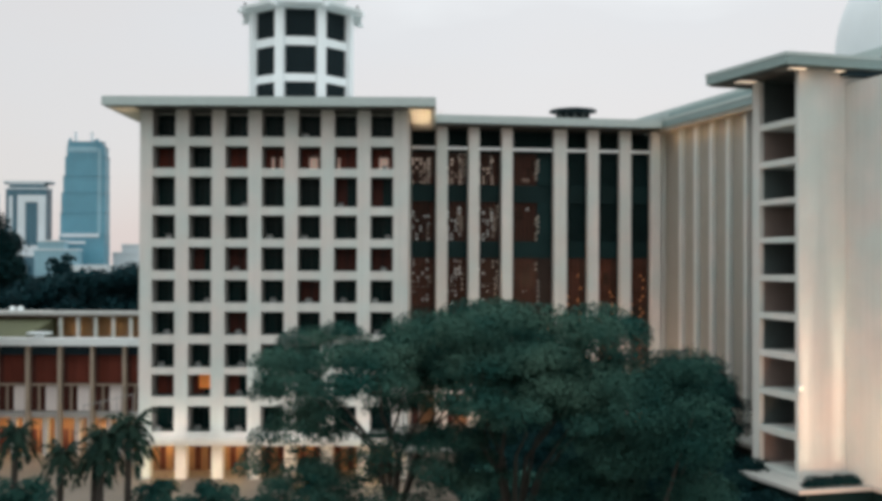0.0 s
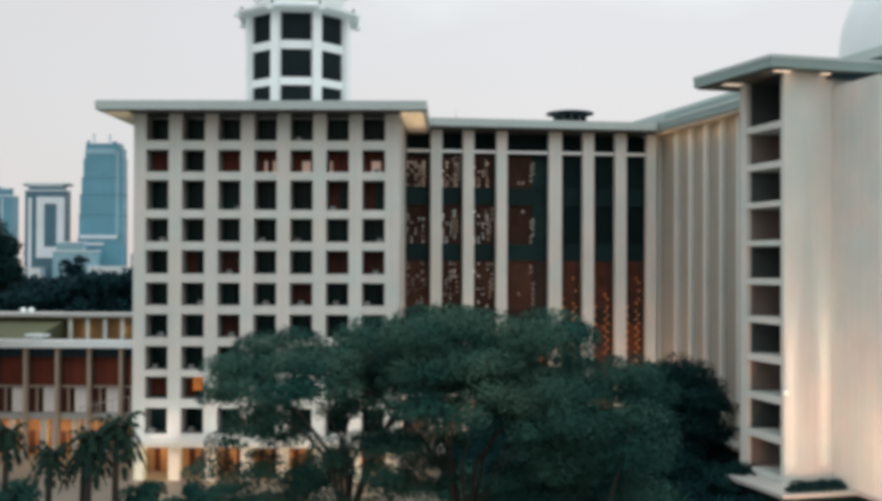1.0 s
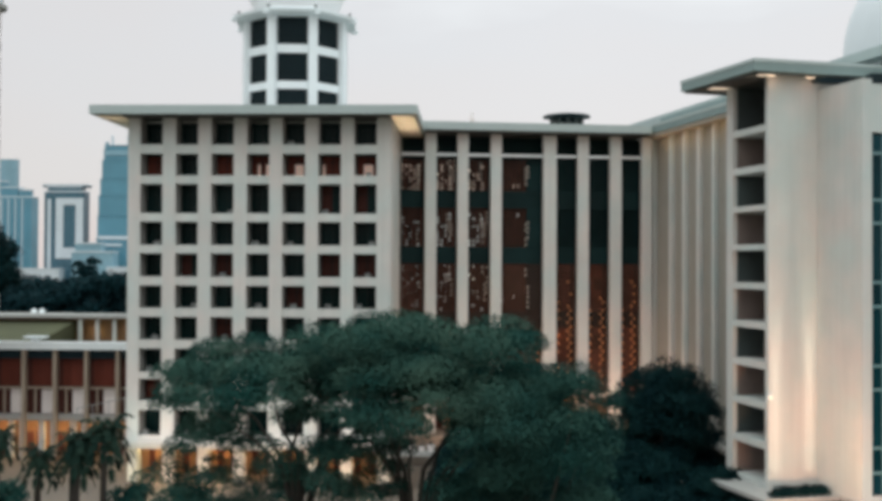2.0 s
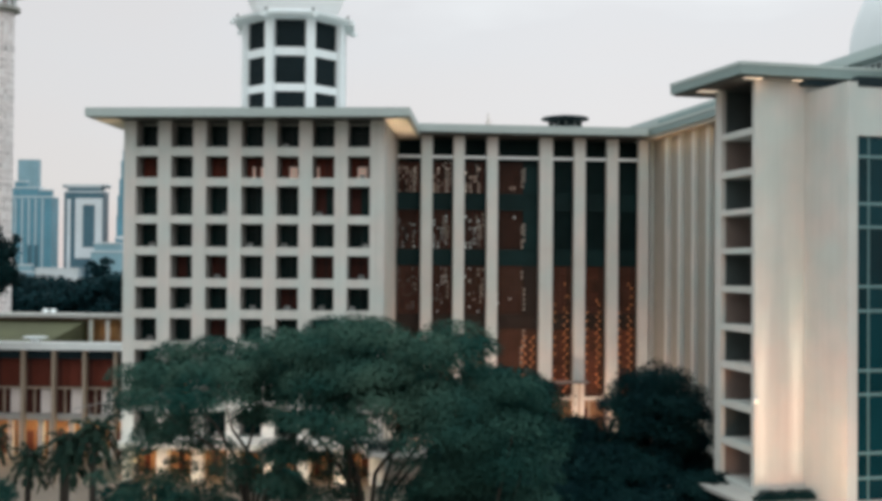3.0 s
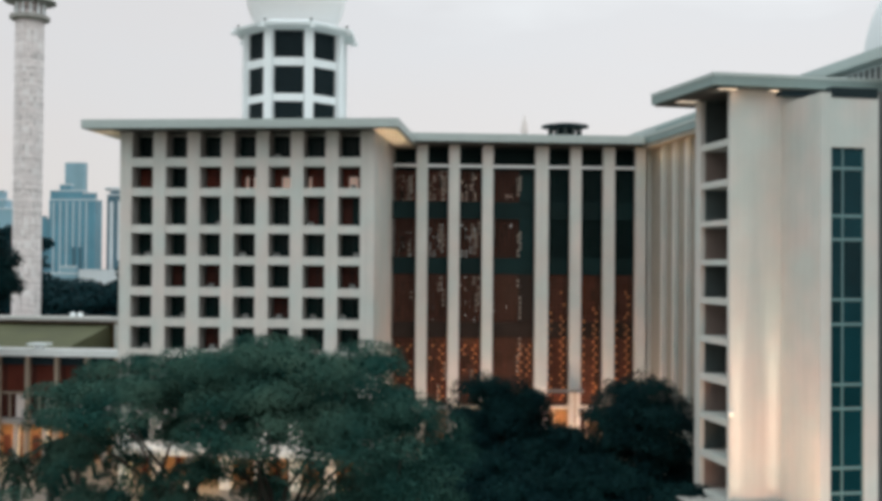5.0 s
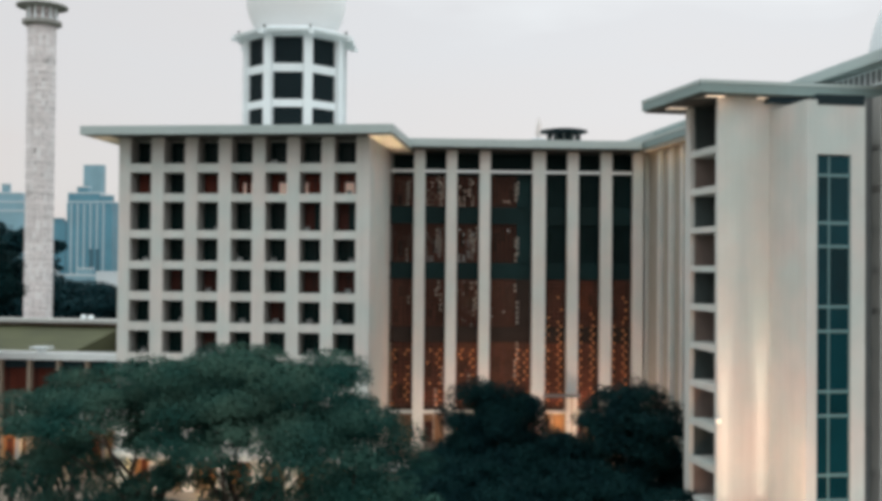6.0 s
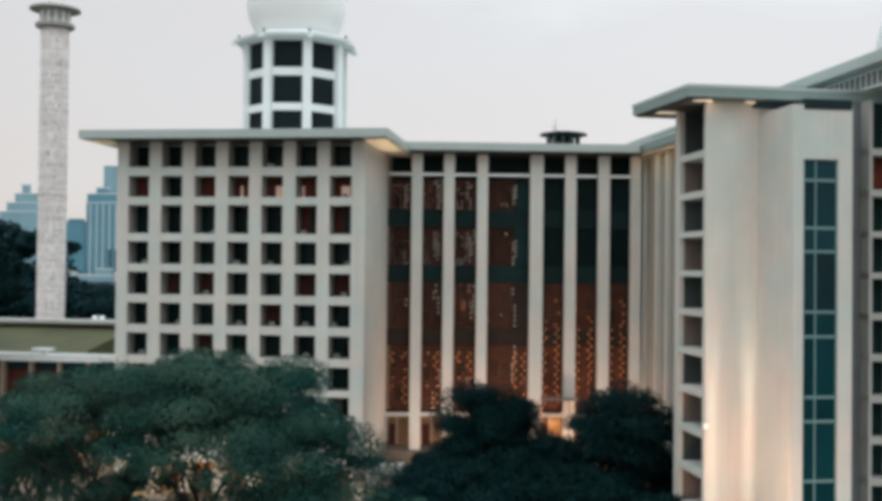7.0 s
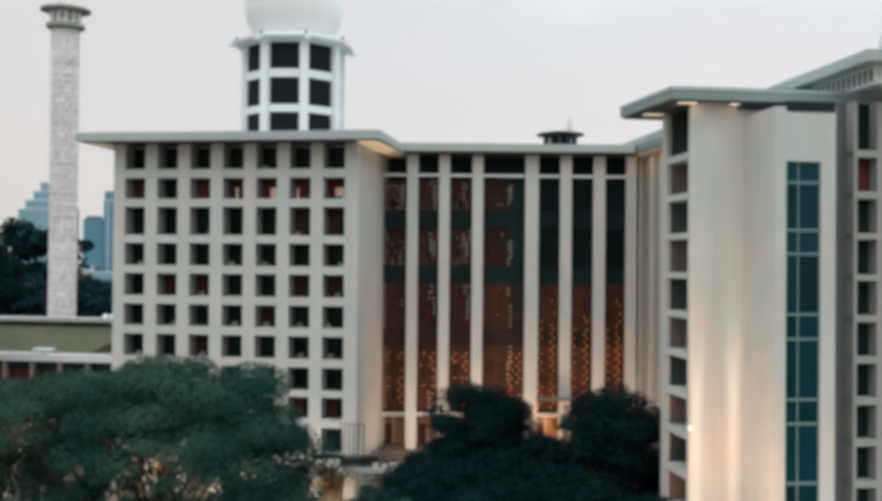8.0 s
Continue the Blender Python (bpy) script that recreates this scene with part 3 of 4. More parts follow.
part("soffit", bm, SOFFIT_SHADE, gallery)

# roof kiosk
kiosk = thing("roof_kiosk", pose(21.3, 163.0, 49.7), "small dark ventilation kiosk with a wide hat on the flat roof", "kiosk")
bm = bmesh.new()
lathe(bm, [(2.9, 0.0), (2.9, 0.4)], 12)
part("base", bm, WHITE, kiosk)
for i in range(12):
    bm = bmesh.new()
    a = i * math.pi / 6
    box(bm, -0.22, 0.22, -0.22, 0.22, 0.4, 3.0)
    part("post", bm, FRAME, kiosk, at=pose(2.5 * math.cos(a), 2.5 * math.sin(a), 0, 0, 0, math.degrees(a)))
bm = bmesh.new()
lathe(bm, [(1.7, 0.4), (1.7, 3.0)], 12)
part("louvre", bm, LOUVRE, kiosk)
bm = bmesh.new()
lathe(bm, [(2.8, 3.0), (3.9, 3.25), (3.8, 3.5), (2.0, 3.8)], 24)
part("hat", bm, LOUVRE, kiosk)

# ---------------------------------------------------------------- flank wing with deep vertical fins
fins = thing("fin_wing", pose(33.2, 152.9, 0, 0, 0, -75.2), "flank of the main building with tall pale vertical fins", "building")
# wall coloured darker than the fins to carry the shade between them
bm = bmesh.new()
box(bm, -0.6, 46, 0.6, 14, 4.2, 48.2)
part("wall", bm, FIN_GAP_SHADE, fins)
for i, s in enumerate([0.25] + [6.6 + 4.35 * k for k in range(8)]):
    bm = bmesh.new()
    w = 0.65 if i == 0 else 0.38
    box(bm, s - w, s + w, 0, 0.6, 4.2, 48.1)
    part("fin", bm, MARBLE, fins)
bm = bmesh.new()
box(bm, -3.0, 46, -1.2, 16, 48.7, 49.6)
bmesh.ops.bevel(bm, geom=bm.edges[:], offset=0.08, segments=1)
part("roof", bm, ROOF_TEAL, fins)
bm = bmesh.new()
box(bm, -3.06, 46, -1.27, 16, 49.6, 49.99)
part("roof_lip", bm, ROOF_EDGE, fins, "pale lip along the roof edge")
bm = bmesh.new()
box(bm, -2.5, 46, -1.0, 6, 48.15, 48.69)
part("soffit", bm, SOFFIT, fins)
bm = bmesh.new()
box(bm, -2.0, 44, 1.2, 16, 50.0, 50.35)
part("roof_surface", bm, ROOF_TOP, fins)
bm = bmesh.new()
box(bm, 0.0, 44, 1.6, 16, 50.6, 51.5)
part("upper_roof", bm, ROOF_TEAL, fins)

# ---------------------------------------------------------------- corner pavilion with the stair loggias
corner = thing("corner_pavilion", pose(36.28, 101.5, 0, 0, 0, 15.1), "pale corner pavilion with a stack of open landings", "building")
# local x runs along the front, local y away from it
SLABS = [(42.9, 43.6), (38.8, 39.5), (34.75, 35.35), (30.65, 31.25), (26.55, 27.2), (22.45, 23.1), (18.35, 19.05), (14.25, 14.9), (10.15, 10.85), (6.2, 6.7)]
bm = bmesh.new()
box(bm, 0, 13.5, 0, 0.6, 6.2, 48.4)
part("front_wall", bm, MARBLE, corner)
bm = bmesh.new()
box(bm, 0, 4.6, 7.1, 8.5, 6.2, 48.4)
part("pier", bm, MARBLE, corner)
bm = bmesh.new()
box(bm, 4.6, 5.0, 0.6, 8.5, 6.2, 48.4)
part("landing_wall", bm, TIMBER_RED, corner, "dark red wall behind the open landings")
for z0, z1 in SLABS:
    bm = bmesh.new()
    box(bm, 0.05, 4.6, 0.6, 7.1, z0, z1)
    part("landing", bm, MARBLE, corner)
    if z0 > 5:
        bm = bmesh.new()
        box(bm, 0.5, 4.55, 6.98, 7.08, z1 + 0.02, z1 + 3.4 if z1 < 43 else 48.36)
        part("panel", bm, LANDING_TEAL if round((z0 - 6) / 4.1) % 2 else LANDING_RED, corner)
bm = bmesh.new()
box(bm, 5.0, 16, 0.6, 12, 6.2, 48.4)
part("core", bm, MARBLE_DUSKY, corner)
# roof over the pavilion
bm = bmesh.new()
prism(bm, [(-2.6, -1.7), (30, -1.7), (30, 14), (-3.7, 12.1)], 48.6, 49.5)
bmesh.ops.bevel(bm, geom=bm.edges[:], offset=0.08, segments=1)
part("roof", bm, ROOF_TEAL, corner, "projecting flat roof with a grey green edge")
bm = bmesh.new()
prism(bm, [(-2.66, -1.76), (30, -1.76), (30, 14), (-3.76, 12.16)], 49.5, 49.86)
bmesh.ops.bevel(bm, geom=bm.edges[:], offset=0.05, segments=1)
part("roof_lip", bm, ROOF_EDGE, corner, "pale lip along the roof edge")
# dark box deepens the shadow gap between roof and stair tower
bm = bmesh.new()
box(bm, 4.9, 13.4, -1.2, -0.1, 47.9, 48.39)
part("shade_box", bm, ROOF_SHADE, corner, "dark box for the shadow gap under the roof")
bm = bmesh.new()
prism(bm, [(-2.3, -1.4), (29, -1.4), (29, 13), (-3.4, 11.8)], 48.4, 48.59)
part("soffit", bm, SOFFIT_SHADE, corner, "soffit coloured dark for shade")
# added glowing patches stand for light spilt on the soffit
for x0, x1, y0, y1 in ((-1.6, 0.3, -1.1, -0.4), (3.9, 5.4, -0.9, -0.4), (-2.4, -0.3, 7.0, 8.4)):
    bm = bmesh.new()
    box(bm, x0, x1, y0, y1, 48.34, 48.397)
    part("spill_patch", bm, SOFFIT_SPILL, corner, "glowing patch standing for light spilt on the soffit")
# stair tower standing out before the front, with a tall window strip
FX, FY = 5.62, -7.4
stair = thing("stair_tower", pose(36.28, 101.5, 0, 0, 0, 15.1) @ Matrix.Translation((FX, FY, 0)), "pale stair tower with a tall teal window strip", "building")
WZ0, WZ1 = 6.8, 42.0
bm = bmesh.new()
box(bm, 0, 0.5, 0, 7.38, 6.2, 47.2)
part("side_wall", bm, MARBLE, stair)
bm = bmesh.new()
box(bm, 0.5, 1.08, 0, 0.5, 6.2, 47.2)
box(bm, 4.59, 6.05, 0, 0.5, 6.2, 47.2)
box(bm, 1.08, 4.59, 0, 0.5, WZ1, 47.2)
box(bm, 1.08, 4.59, 0, 0.5, 6.2, WZ0)
part("front_wall", bm, MARBLE, stair)
bm = bmesh.new()
box(bm, 5.55, 6.05, 0.5, 7.38, 6.2, 47.2)
part("side_wall", bm, MARBLE, stair)
bm = bmesh.new()
box(bm, 0.5, 5.55, 0.5, 7.38, 46.8, 47.2)
part("cap", bm, MARBLE, stair)
# dark box stands for the black shadow notch below the roof
bm = bmesh.new()
box(bm, 1.1, 5.95, -0.05, 0.9, 46.75, 47.75)
bmesh.ops.bevel(bm, geom=bm.edges[:], offset=0.08, segments=1)
part("shadow_notch", bm, LOUVRE, stair, "dark box for the shadow notch above the wall")
bm = bmesh.new()
box(bm, 0.5, 5.55, 3.0, 3.2, 6.2, 46.4)
part("inner_wall", bm, BAND, stair)
bars = [40.0, 35.45, 33.2, 27.45, 25.1, 19.35, 17.05, 11.4, 9.0]
window = bmesh.new()
for z in bars:
    box(window, 1.08, 4.59, 0.12, 0.3, z - 0.14, z + 0.14)
for x in (1.08, 2.3, 4.43):
    box(window, x, x + 0.16, 0.14, 0.28, WZ0, WZ1)
win = part("window", window, MULLION, stair, "tall window with grey green bars")
levels = [WZ0] + sorted(bars) + [WZ1]
for z0, z1 in zip(levels, levels[1:]):
    for x0, x1 in ((1.24, 2.3), (2.46, 4.43)):
        bm = bmesh.new()
        box(bm, x0, x1, 0.2, 0.23, z0 + 0.14, z1 - 0.14)
        part("pane", bm, GLASS_TEAL, win)

# bay of open landings beyond the stair tower
bay = thing("landing_bay", pose(52.2, 101.5, 0, 0, 0, 15.1), "grey pillar and stacked dark landings beside the stair tower", "building")
# pillar coloured dark grey for the shade on this face
bm = bmesh.new()
box(bm, -2.6, -0.05, 1.6, 7, 6.2, 48.4)
part("pillar", bm, DARK_GREY, bay)
for z0, z1 in SLABS:
    bm = bmesh.new()
    box(bm, -0.05, 12, 0.0, 1.6, z0, z1)
    part("landing", bm, MARBLE_DUSKY, bay)
for x0, x1 in ((-0.05, 0.3), (2.4, 3.1), (5.2, 5.9), (8.0, 8.7)):
    bm = bmesh.new()
    box(bm, x0, x1, 0.02, 1.6, 6.7, 48.4)
    part("jamb", bm, MARBLE_DUSKY, bay)
# near-black sheet close behind the openings, in place of their deep shade
bm = bmesh.new()
box(bm, -0.05, 12, 1.6, 2.0, 6.2, 48.4)
part("inner_wall", bm, BAND, bay)
bm = bmesh.new()
box(bm, 0.3, 2.4, 1.5, 1.58, 39.7, 42.8)
part("door", bm, TIMBER_RED, bay)

# ---------------------------------------------------------------- great hall: raised roof with slatted frieze, and the great dome
hall = thing("prayer_hall", pose(46, 120, 0, 0, 0, 15.1), "great hall with a raised roof edge over a slatted frieze", "building")
bm = bmesh.new()
box(bm, 2.5, 110, -16, 120, 6.2, 49.9)
part("wall", bm, MARBLE_DUSKY, hall)
bm = bmesh.new()
box(bm, 0, 110, -24, 120, 51.6, 52.7)
bmesh.ops.bevel(bm, geom=bm.edges[:], offset=0.1, segments=1)
part("roof", bm, ROOF_EDGE, hall)
bm = bmesh.new()
box(bm, 2.0, 110, -22, 120, 49.85, 51.6)
part("frieze", bm, WHITE, hall)
slat = shared("slat", DARK_GREY, -0.06, 0.0, -0.3, 0.3, 50.1, 51.4)
for i in range(46):
    part("slat", slat, None, hall, at=(1.99, -21 + 1.05 * i, 0))
bm = bmesh.new()
lathe(bm, [(26.0 * math.cos(t), 72 + 26.0 * math.sin(t)) for t in [radians(-28 + 118 * k / 20) for k in range(21)]], 64, at=(107.7, 203))
great = tagged(part("great_dome", bm, GREAT_DOME, smooth=True), "huge smooth pale dome over the great hall", "dome")
bm = bmesh.new()
lathe(bm, [(23.5, 45), (23.5, 60.6)], 48, at=(107.7, 203))
part("drum", bm, WHITE, great)

# flood lamps at the foot of the corner walls
def corner_at(x, y, z):
    return tuple(pose(36.28, 101.5, 0, 0, 0, 15.1) @ Vector((x, y, z)))


PALE_WARM = (1.0, 0.80, 0.62)
for x, p in ((0.8, 0.6), (4.7, 0.66)):
    for z, power, spread in ((10, 420, 44), (14, 2000, 24), (19, 7500, 16), (26, 26000, 11), (36, 80000, 8)):
        lamp("SPOT", corner_at(x, -0.95, 6.5), power * p, PALE_WARM, to=corner_at(x, 0.0, z), spot=spread)
# unseen warm lamp well out from the walls, added to brighten them evenly
lamp("AREA", corner_at(-3.0, -12.5, 6.5), 2350, (1.0, 0.54, 0.32), to=corner_at(4.4, -1.0, 30), size=4.0)
for s in (10.0, 16.0, 22.0):
    lamp("POINT", tuple(pose(-0.8, 146, 0, 0, 0, 8.8) @ Vector((s, 2.9, 7.6))), 170, (1.0, 0.60, 0.28))
# another unseen lamp, added before the stair tower
lamp("AREA", corner_at(8.0, -16.0, 6.5), 70, WARM, to=corner_at(8.6, -7.4, 30), size=3.0)
for x, y in ((5.1, -0.5), (0.4, -0.9)):
    lamp("POINT", corner_at(x, y, 47.9), 12, WARM)
q = pose(-0.8, 146, 0, 0, 0, 8.8)
# unseen lamps floating in the court, added to warm the lower columns
for s, power in ((4.0, 600), (14.0, 1250), (28.0, 1250)):
    lamp("AREA", tuple(q @ Vector((s, -7.0, 4.6))), power, (1.0, 0.66, 0.48), to=tuple(q @ Vector((s, 0.5, 15))), size=8.0)

# flat shelter before the columns
shelter = thing("entrance_shelter", pose(-0.8, 146, 0, 0, 0, 8.8) @ Matrix.Translation((22.0, -1.2, 4.2)), "thin flat shelter roof on a slim pole", "shelter")
bm = bmesh.new()
prism(bm, [(-2.9, -1.0), (2.6, -1.2), (2.9, 1.0), (-2.6, 1.1)], 7.7, 7.9)
part("roof", bm, DARK_GREY, shelter)
bm = bmesh.new()
tube(bm, [(1.5, 0, 0), (1.5, 0, 7.7)], [0.17, 0.14], 10)
part("pole", bm, COLUMN_BROWN, shelter)

# small floodlight fixed to the pavilion's corner
flood = thing("floodlight", pose(36.28, 101.5, 0, 0, 0, 15.1) @ Matrix.Translation((0.02, 0.3, 15.6)), "small white floodlight fixed to the wall corner", "floodlight")
bm = bmesh.new()
box(bm, -0.06, 0.06, -0.45, 0.0, -0.06, 0.06)
part("bracket", bm, FRAME, flood)
bm = bmesh.new()
box(bm, -0.24, 0.24, -0.72, -0.4, -0.24, 0.28)
bmesh.ops.bevel(bm, geom=bm.edges[:], offset=0.06, segments=2)
part("housing", bm, WHITE, flood)
bm = bmesh.new()
box(bm, -0.17, 0.17, -0.75, -0.722, -0.16, 0.2)
part("lens", bm, LAMP_ON, flood)
for s in (4.6, 8.9, 13.2, 17.5, 21.8):
    q = pose(33.2, 152.9, 0, 0, 0, -75.2) @ Vector((s, -0.5, 46.9))
    lamp("POINT", tuple(q), 34, (1.0, 0.62, 0.26))
for s, z in ((3.0, 11), (8, 11), (14.5, 11), (21, 11), (26, 11), (31, 11), (3, 18), (8, 18), (14.5, 18), (21, 18), (26, 18), (31, 18), (8, 26), (14.5, 26), (26, 26)):
    q = pose(-0.8, 146, 0, 0, 0, 8.8) @ Vector((s, 3.2, z))
    lamp("POINT", tuple(q), {11: 270, 18: 225, 26: 150}[z], (1.0, 0.52, 0.26))

# ---------------------------------------------------------------- low wing
wing = thing("low_wing", pose(0, 143.3, 0), "low wing with white roof edge, red walls and lit arcade", "building")


def wing_band(name, material, y0, y1, z0, z1, label="", bevel=0.0):
    bm = bmesh.new()
    box(bm, -100, -39.7, y0, y1, z0, z1)
    if bevel:
        bmesh.ops.bevel(bm, geom=bm.edges[:], offset=bevel, segments=1)
    part(name, bm, material, wing, label)


wing_band("roof_edge", WHITE, -0.6, 0.3, 16.35, 17.4, "white edge of the flat roof", 0.08)
wing_band("roof", MARBLE_DUSKY, 0.3, 8.4, 16.3, 16.9)
# both walls take the darker timber, which holds the shade below the roof
wing_band("upper_wall", TIMBER_DARK, 2.6, 8.2, 10.6, 16.3, "red brown upper wall")
# dark strip puts the shadow band below the roof edge into colour
wing_band("eaves_shade", ROOF_SHADE, 1.1, 2.6, 14.9, 16.3, "dark blue grey strip for the shade under the roof")
wing_band("floor_slab", MARBLE_DUSKY, 1.4, 8.2, 5.8, 6.6)
wing_band("middle_wall", TIMBER_DARK, 3.2, 8.2, 6.6, 10.6)
wing_band("arcade_wall", WOOD_GOLD, 5.0, 8.2, 0.1, 5.8)
wing_band("ledge", COLUMN_BROWN, 1.6, 1.8, 10.4, 10.7)
for i in range(12):
    x = -45.5 - 4.62 * i
    for name, material, dims, label in (
            ("column", COLUMN_BROWN, (-0.24, 0.24, 0, 1.0, 0.1, 16.3), ""),
            ("wall_panel", TIMBER_RED, (0.3, 1.5, 2.54, 2.6, 10.75, 14.85), ""),
            ("wall_panel", TIMBER_RED, (1.56, 3.0, 2.54, 2.6, 10.75, 14.85), ""),
            ("wall_panel", TIMBER_RED, (3.06, 4.3, 2.54, 2.6, 10.75, 14.85), ""),
            ("awning", CANVAS, (1.87, 3.57, 2.3, 3.15, 6.7, 10.2), "white panel under the red wall"),
            ("post", COLUMN_BROWN, (0.9, 1.15, 1.9, 2.2, 6.6, 10.4), ""),
            ("pillar", MARBLE, (1.5, 2.2, 2.2, 3.0, 0.1, 5.8), ""),
            ("pillar", MARBLE, (3.5, 4.0, 1.6, 2.2, 0.1, 5.8), ""),
            ("arcade_door", TIMBER_DARK, (0.1, 1.4, 4.9, 4.96, 0.15, 3.6), ""),
            ("arcade_door", TIMBER_DARK, (3.2, 4.3, 4.9, 4.96, 0.15, 3.6), "")):
        bm = bmesh.new()
        x0, x1, *rest = dims
        box(bm, x + x0, x + x1, *rest)
        part(name, bm, material, wing, label)
for x in (-77.4, -68.6, -63.9, -59.3, -54.7, -50.1, -45.5):
    lamp("POINT", (x, 146.5, 3.2), 235, (1.0, 0.66, 0.33))
vent = thing("roof_vent", pose(-58.3, 145.2, 16.9), "flat white ventilation cap on the low roof", "vent")
bm = bmesh.new()
box(bm, -0.5, 0.5, -0.5, 0.5, 0, 0.9)
part("neck", bm, WHITE, vent)
bm = bmesh.new()
box(bm, -1.5, 1.5, -1.0, 1.0, 0.9, 1.2)
part("cap", bm, WHITE, vent)

# ---------------------------------------------------------------- far terrace with colonnade and lawn
terrace = thing("terrace_gallery", pose(0, 300, 0), "far terrace gallery with a white roof edge and a lit colonnade", "building")
bm = bmesh.new()
box(bm, -260, -117, 0, 9, 12.3, 13.3)
box(bm, -117, -60, 0, 7, 12.2, 13.3)
part("roof", bm, MARBLE_DUSKY, terrace)
bm = bmesh.new()
box(bm, -260, -60, 4.5, 6.9, 0, 12.1)
part("wall", bm, WOOD_GOLD, terrace)
for i in range(10):
    bm = bmesh.new()
    x = -112 + 5.2 * i
    box(bm, x - 0.5, x + 0.5, 1.0, 2.0, 0, 11.7)
    part("column", bm, MARBLE, terrace)
bm = bmesh.new()
vs = [bm.verts.new(p) for p in ((-260, -45, 3.5), (-114, -45, 3.5), (-114, 3, 11.2), (-260, 3, 11.6), (-260, -45, 0), (-114, -45, 0), (-114, 3, 0), (-260, 3, 0))]
for f in ((0, 1, 2, 3), (4, 5, 1, 0), (5, 6, 2, 1), (6, 7, 3, 2), (7, 4, 0, 3)):
    bm.faces.new([vs[i] for i in f])
part("grass_bank", bm, GRASS, terrace, "mown grass bank")
for x in (-108, -97, -88):
    lamp("POINT", (x, 303, 8), 85, (1.0, 0.78, 0.34))

for x in (-128.2, -125.8):
    cap = thing("roof_dome", pose(x, 306, 13.3), "small white dome on the terrace roof", "dome", "terrace domes")
    bm = bmesh.new()
    lathe(bm, [(0.8, 0), (0.8, 0.4)], 16)
    part("drum", bm, WHITE, cap)
    bm = bmesh.new()
    lathe(bm, [(0.98 * math.cos(t), 0.4 + 0.95 * math.sin(t)) for t in (0, 0.3, 0.6, 0.9, 1.2, 1.5)], 16)
    part("shell", bm, WHITE, cap, smooth=True)

# ---------------------------------------------------------------- minaret
MNX, MNY = -151.3, 321.0
minaret = thing("minaret", pose(MNX, MNY, 0), "tall slender white minaret with a latticed shaft and balcony", "minaret")
# shaft darker than its ribs: shade behind the lattice is in the colour
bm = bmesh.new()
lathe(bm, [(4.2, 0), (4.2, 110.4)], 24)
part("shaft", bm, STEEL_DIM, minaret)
rib = shared("rib", STEEL, -0.22, 0.22, -0.2, 0.2, 0, 110.4)
for i in range(24):
    a = i * math.pi / 12
    part("rib", rib, None, minaret, at=pose(4.33 * math.cos(a), 4.33 * math.sin(a), 0, 0, 0, math.degrees(a)))
hoop = bmesh.new()
lathe(hoop, [(4.1, 0), (4.4, 0.03), (4.4, 0.2), (4.1, 0.24)], 24)
hoop = mesh_of("hoop", hoop, STEEL)
for i in range(55):
    part("hoop", hoop, None, minaret, at=(0, 0, 1 + 2.0 * i))
plate = shared("plate", STEEL, -0.5, 0.5, -0.1, 0.1, 0, 1.7)
for i in range(280):
    a = rng.randrange(24) * math.pi / 12 + math.pi / 24
    part("plate", plate, None, minaret, at=pose(4.25 * math.cos(a), 4.25 * math.sin(a), 1.2 + 2.0 * rng.randrange(54), 0, 0, math.degrees(a) + 90))
bm = bmesh.new()
lathe(bm, [(5.0, 110.2), (6.3, 110.8), (6.4, 111.9), (5.2, 112.0)], 32)
part("balcony", bm, MARBLE_DUSKY, minaret)
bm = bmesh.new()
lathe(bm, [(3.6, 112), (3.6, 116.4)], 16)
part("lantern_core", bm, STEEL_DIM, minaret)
for i in range(12):
    a = i * math.pi / 6
    bm = bmesh.new()
    box(bm, -0.4, 0.4, -0.3, 0.3, 112, 116.4)
    part("post", bm, WHITE, minaret, at=pose(4.7 * math.cos(a), 4.7 * math.sin(a), 0, 0, 0, math.degrees(a) + 90))
bm = bmesh.new()
lathe(bm, [(5.4, 116.2), (8.3, 116.6), (8.2, 117.3), (4.0, 118.2)], 24)
part("balcony", bm, MARBLE_DUSKY, minaret)
bm = bmesh.new()
lathe(bm, [(2.4, 118), (2.2, 125), (0.5, 150)], 16)
part("spire", bm, STEEL, minaret)

# ---------------------------------------------------------------- skyline
def curtain(name, colour, lines):
    """Glass curtain wall with fine floor and bay lines; its colour carries the haze."""
    m = mat(name, colour, 0.35, vary=0.15, scale=0.03, fine=0.4, bump=0)
    n, l = m.node_tree.nodes, m.node_tree.links
    b = n["Principled BSDF"]
    old = b.inputs["Base Color"].links[0].from_socket
    br = n.new("ShaderNodeTexBrick")
    br.offset = 0.0
    br.inputs["Scale"].default_value, br.inputs["Mortar Size"].default_value = 1.0, 0.35
    br.inputs["Brick Width"].default_value, br.inputs["Row Height"].default_value = 5.0, 4.0
    br.inputs["Color1"].default_value = br.inputs["Color2"].default_value = (1, 1, 1, 1)
    br.inputs["Mortar"].default_value = (*lines, 1)
    mp, co = n.new("ShaderNodeMapping"), n.new("ShaderNodeTexCoord")
    mp.inputs["Rotation"].default_value = (radians(90), 0, 0)
    l.new(co.outputs["Object"], mp.inputs[0])
    l.new(mp.outputs[0], br.inputs["Vector"])
    mu = n.new("ShaderNodeMix")
    mu.data_type, mu.blend_type = "RGBA", "MULTIPLY"
    mu.inputs["Factor"].default_value = 1.0
    l.new(old, mu.inputs["A"])
    l.new(br.outputs["Color"], mu.inputs["B"])
    l.new(mu.outputs["Result"], b.inputs["Base Color"])
    return m


# distance haze is put into the towers' blue tints, paler when farther
SKY_BLUE = curtain("curtain wall tinted blue by haze", (0.086, 0.24, 0.325), (1.4, 1.32, 1.25))
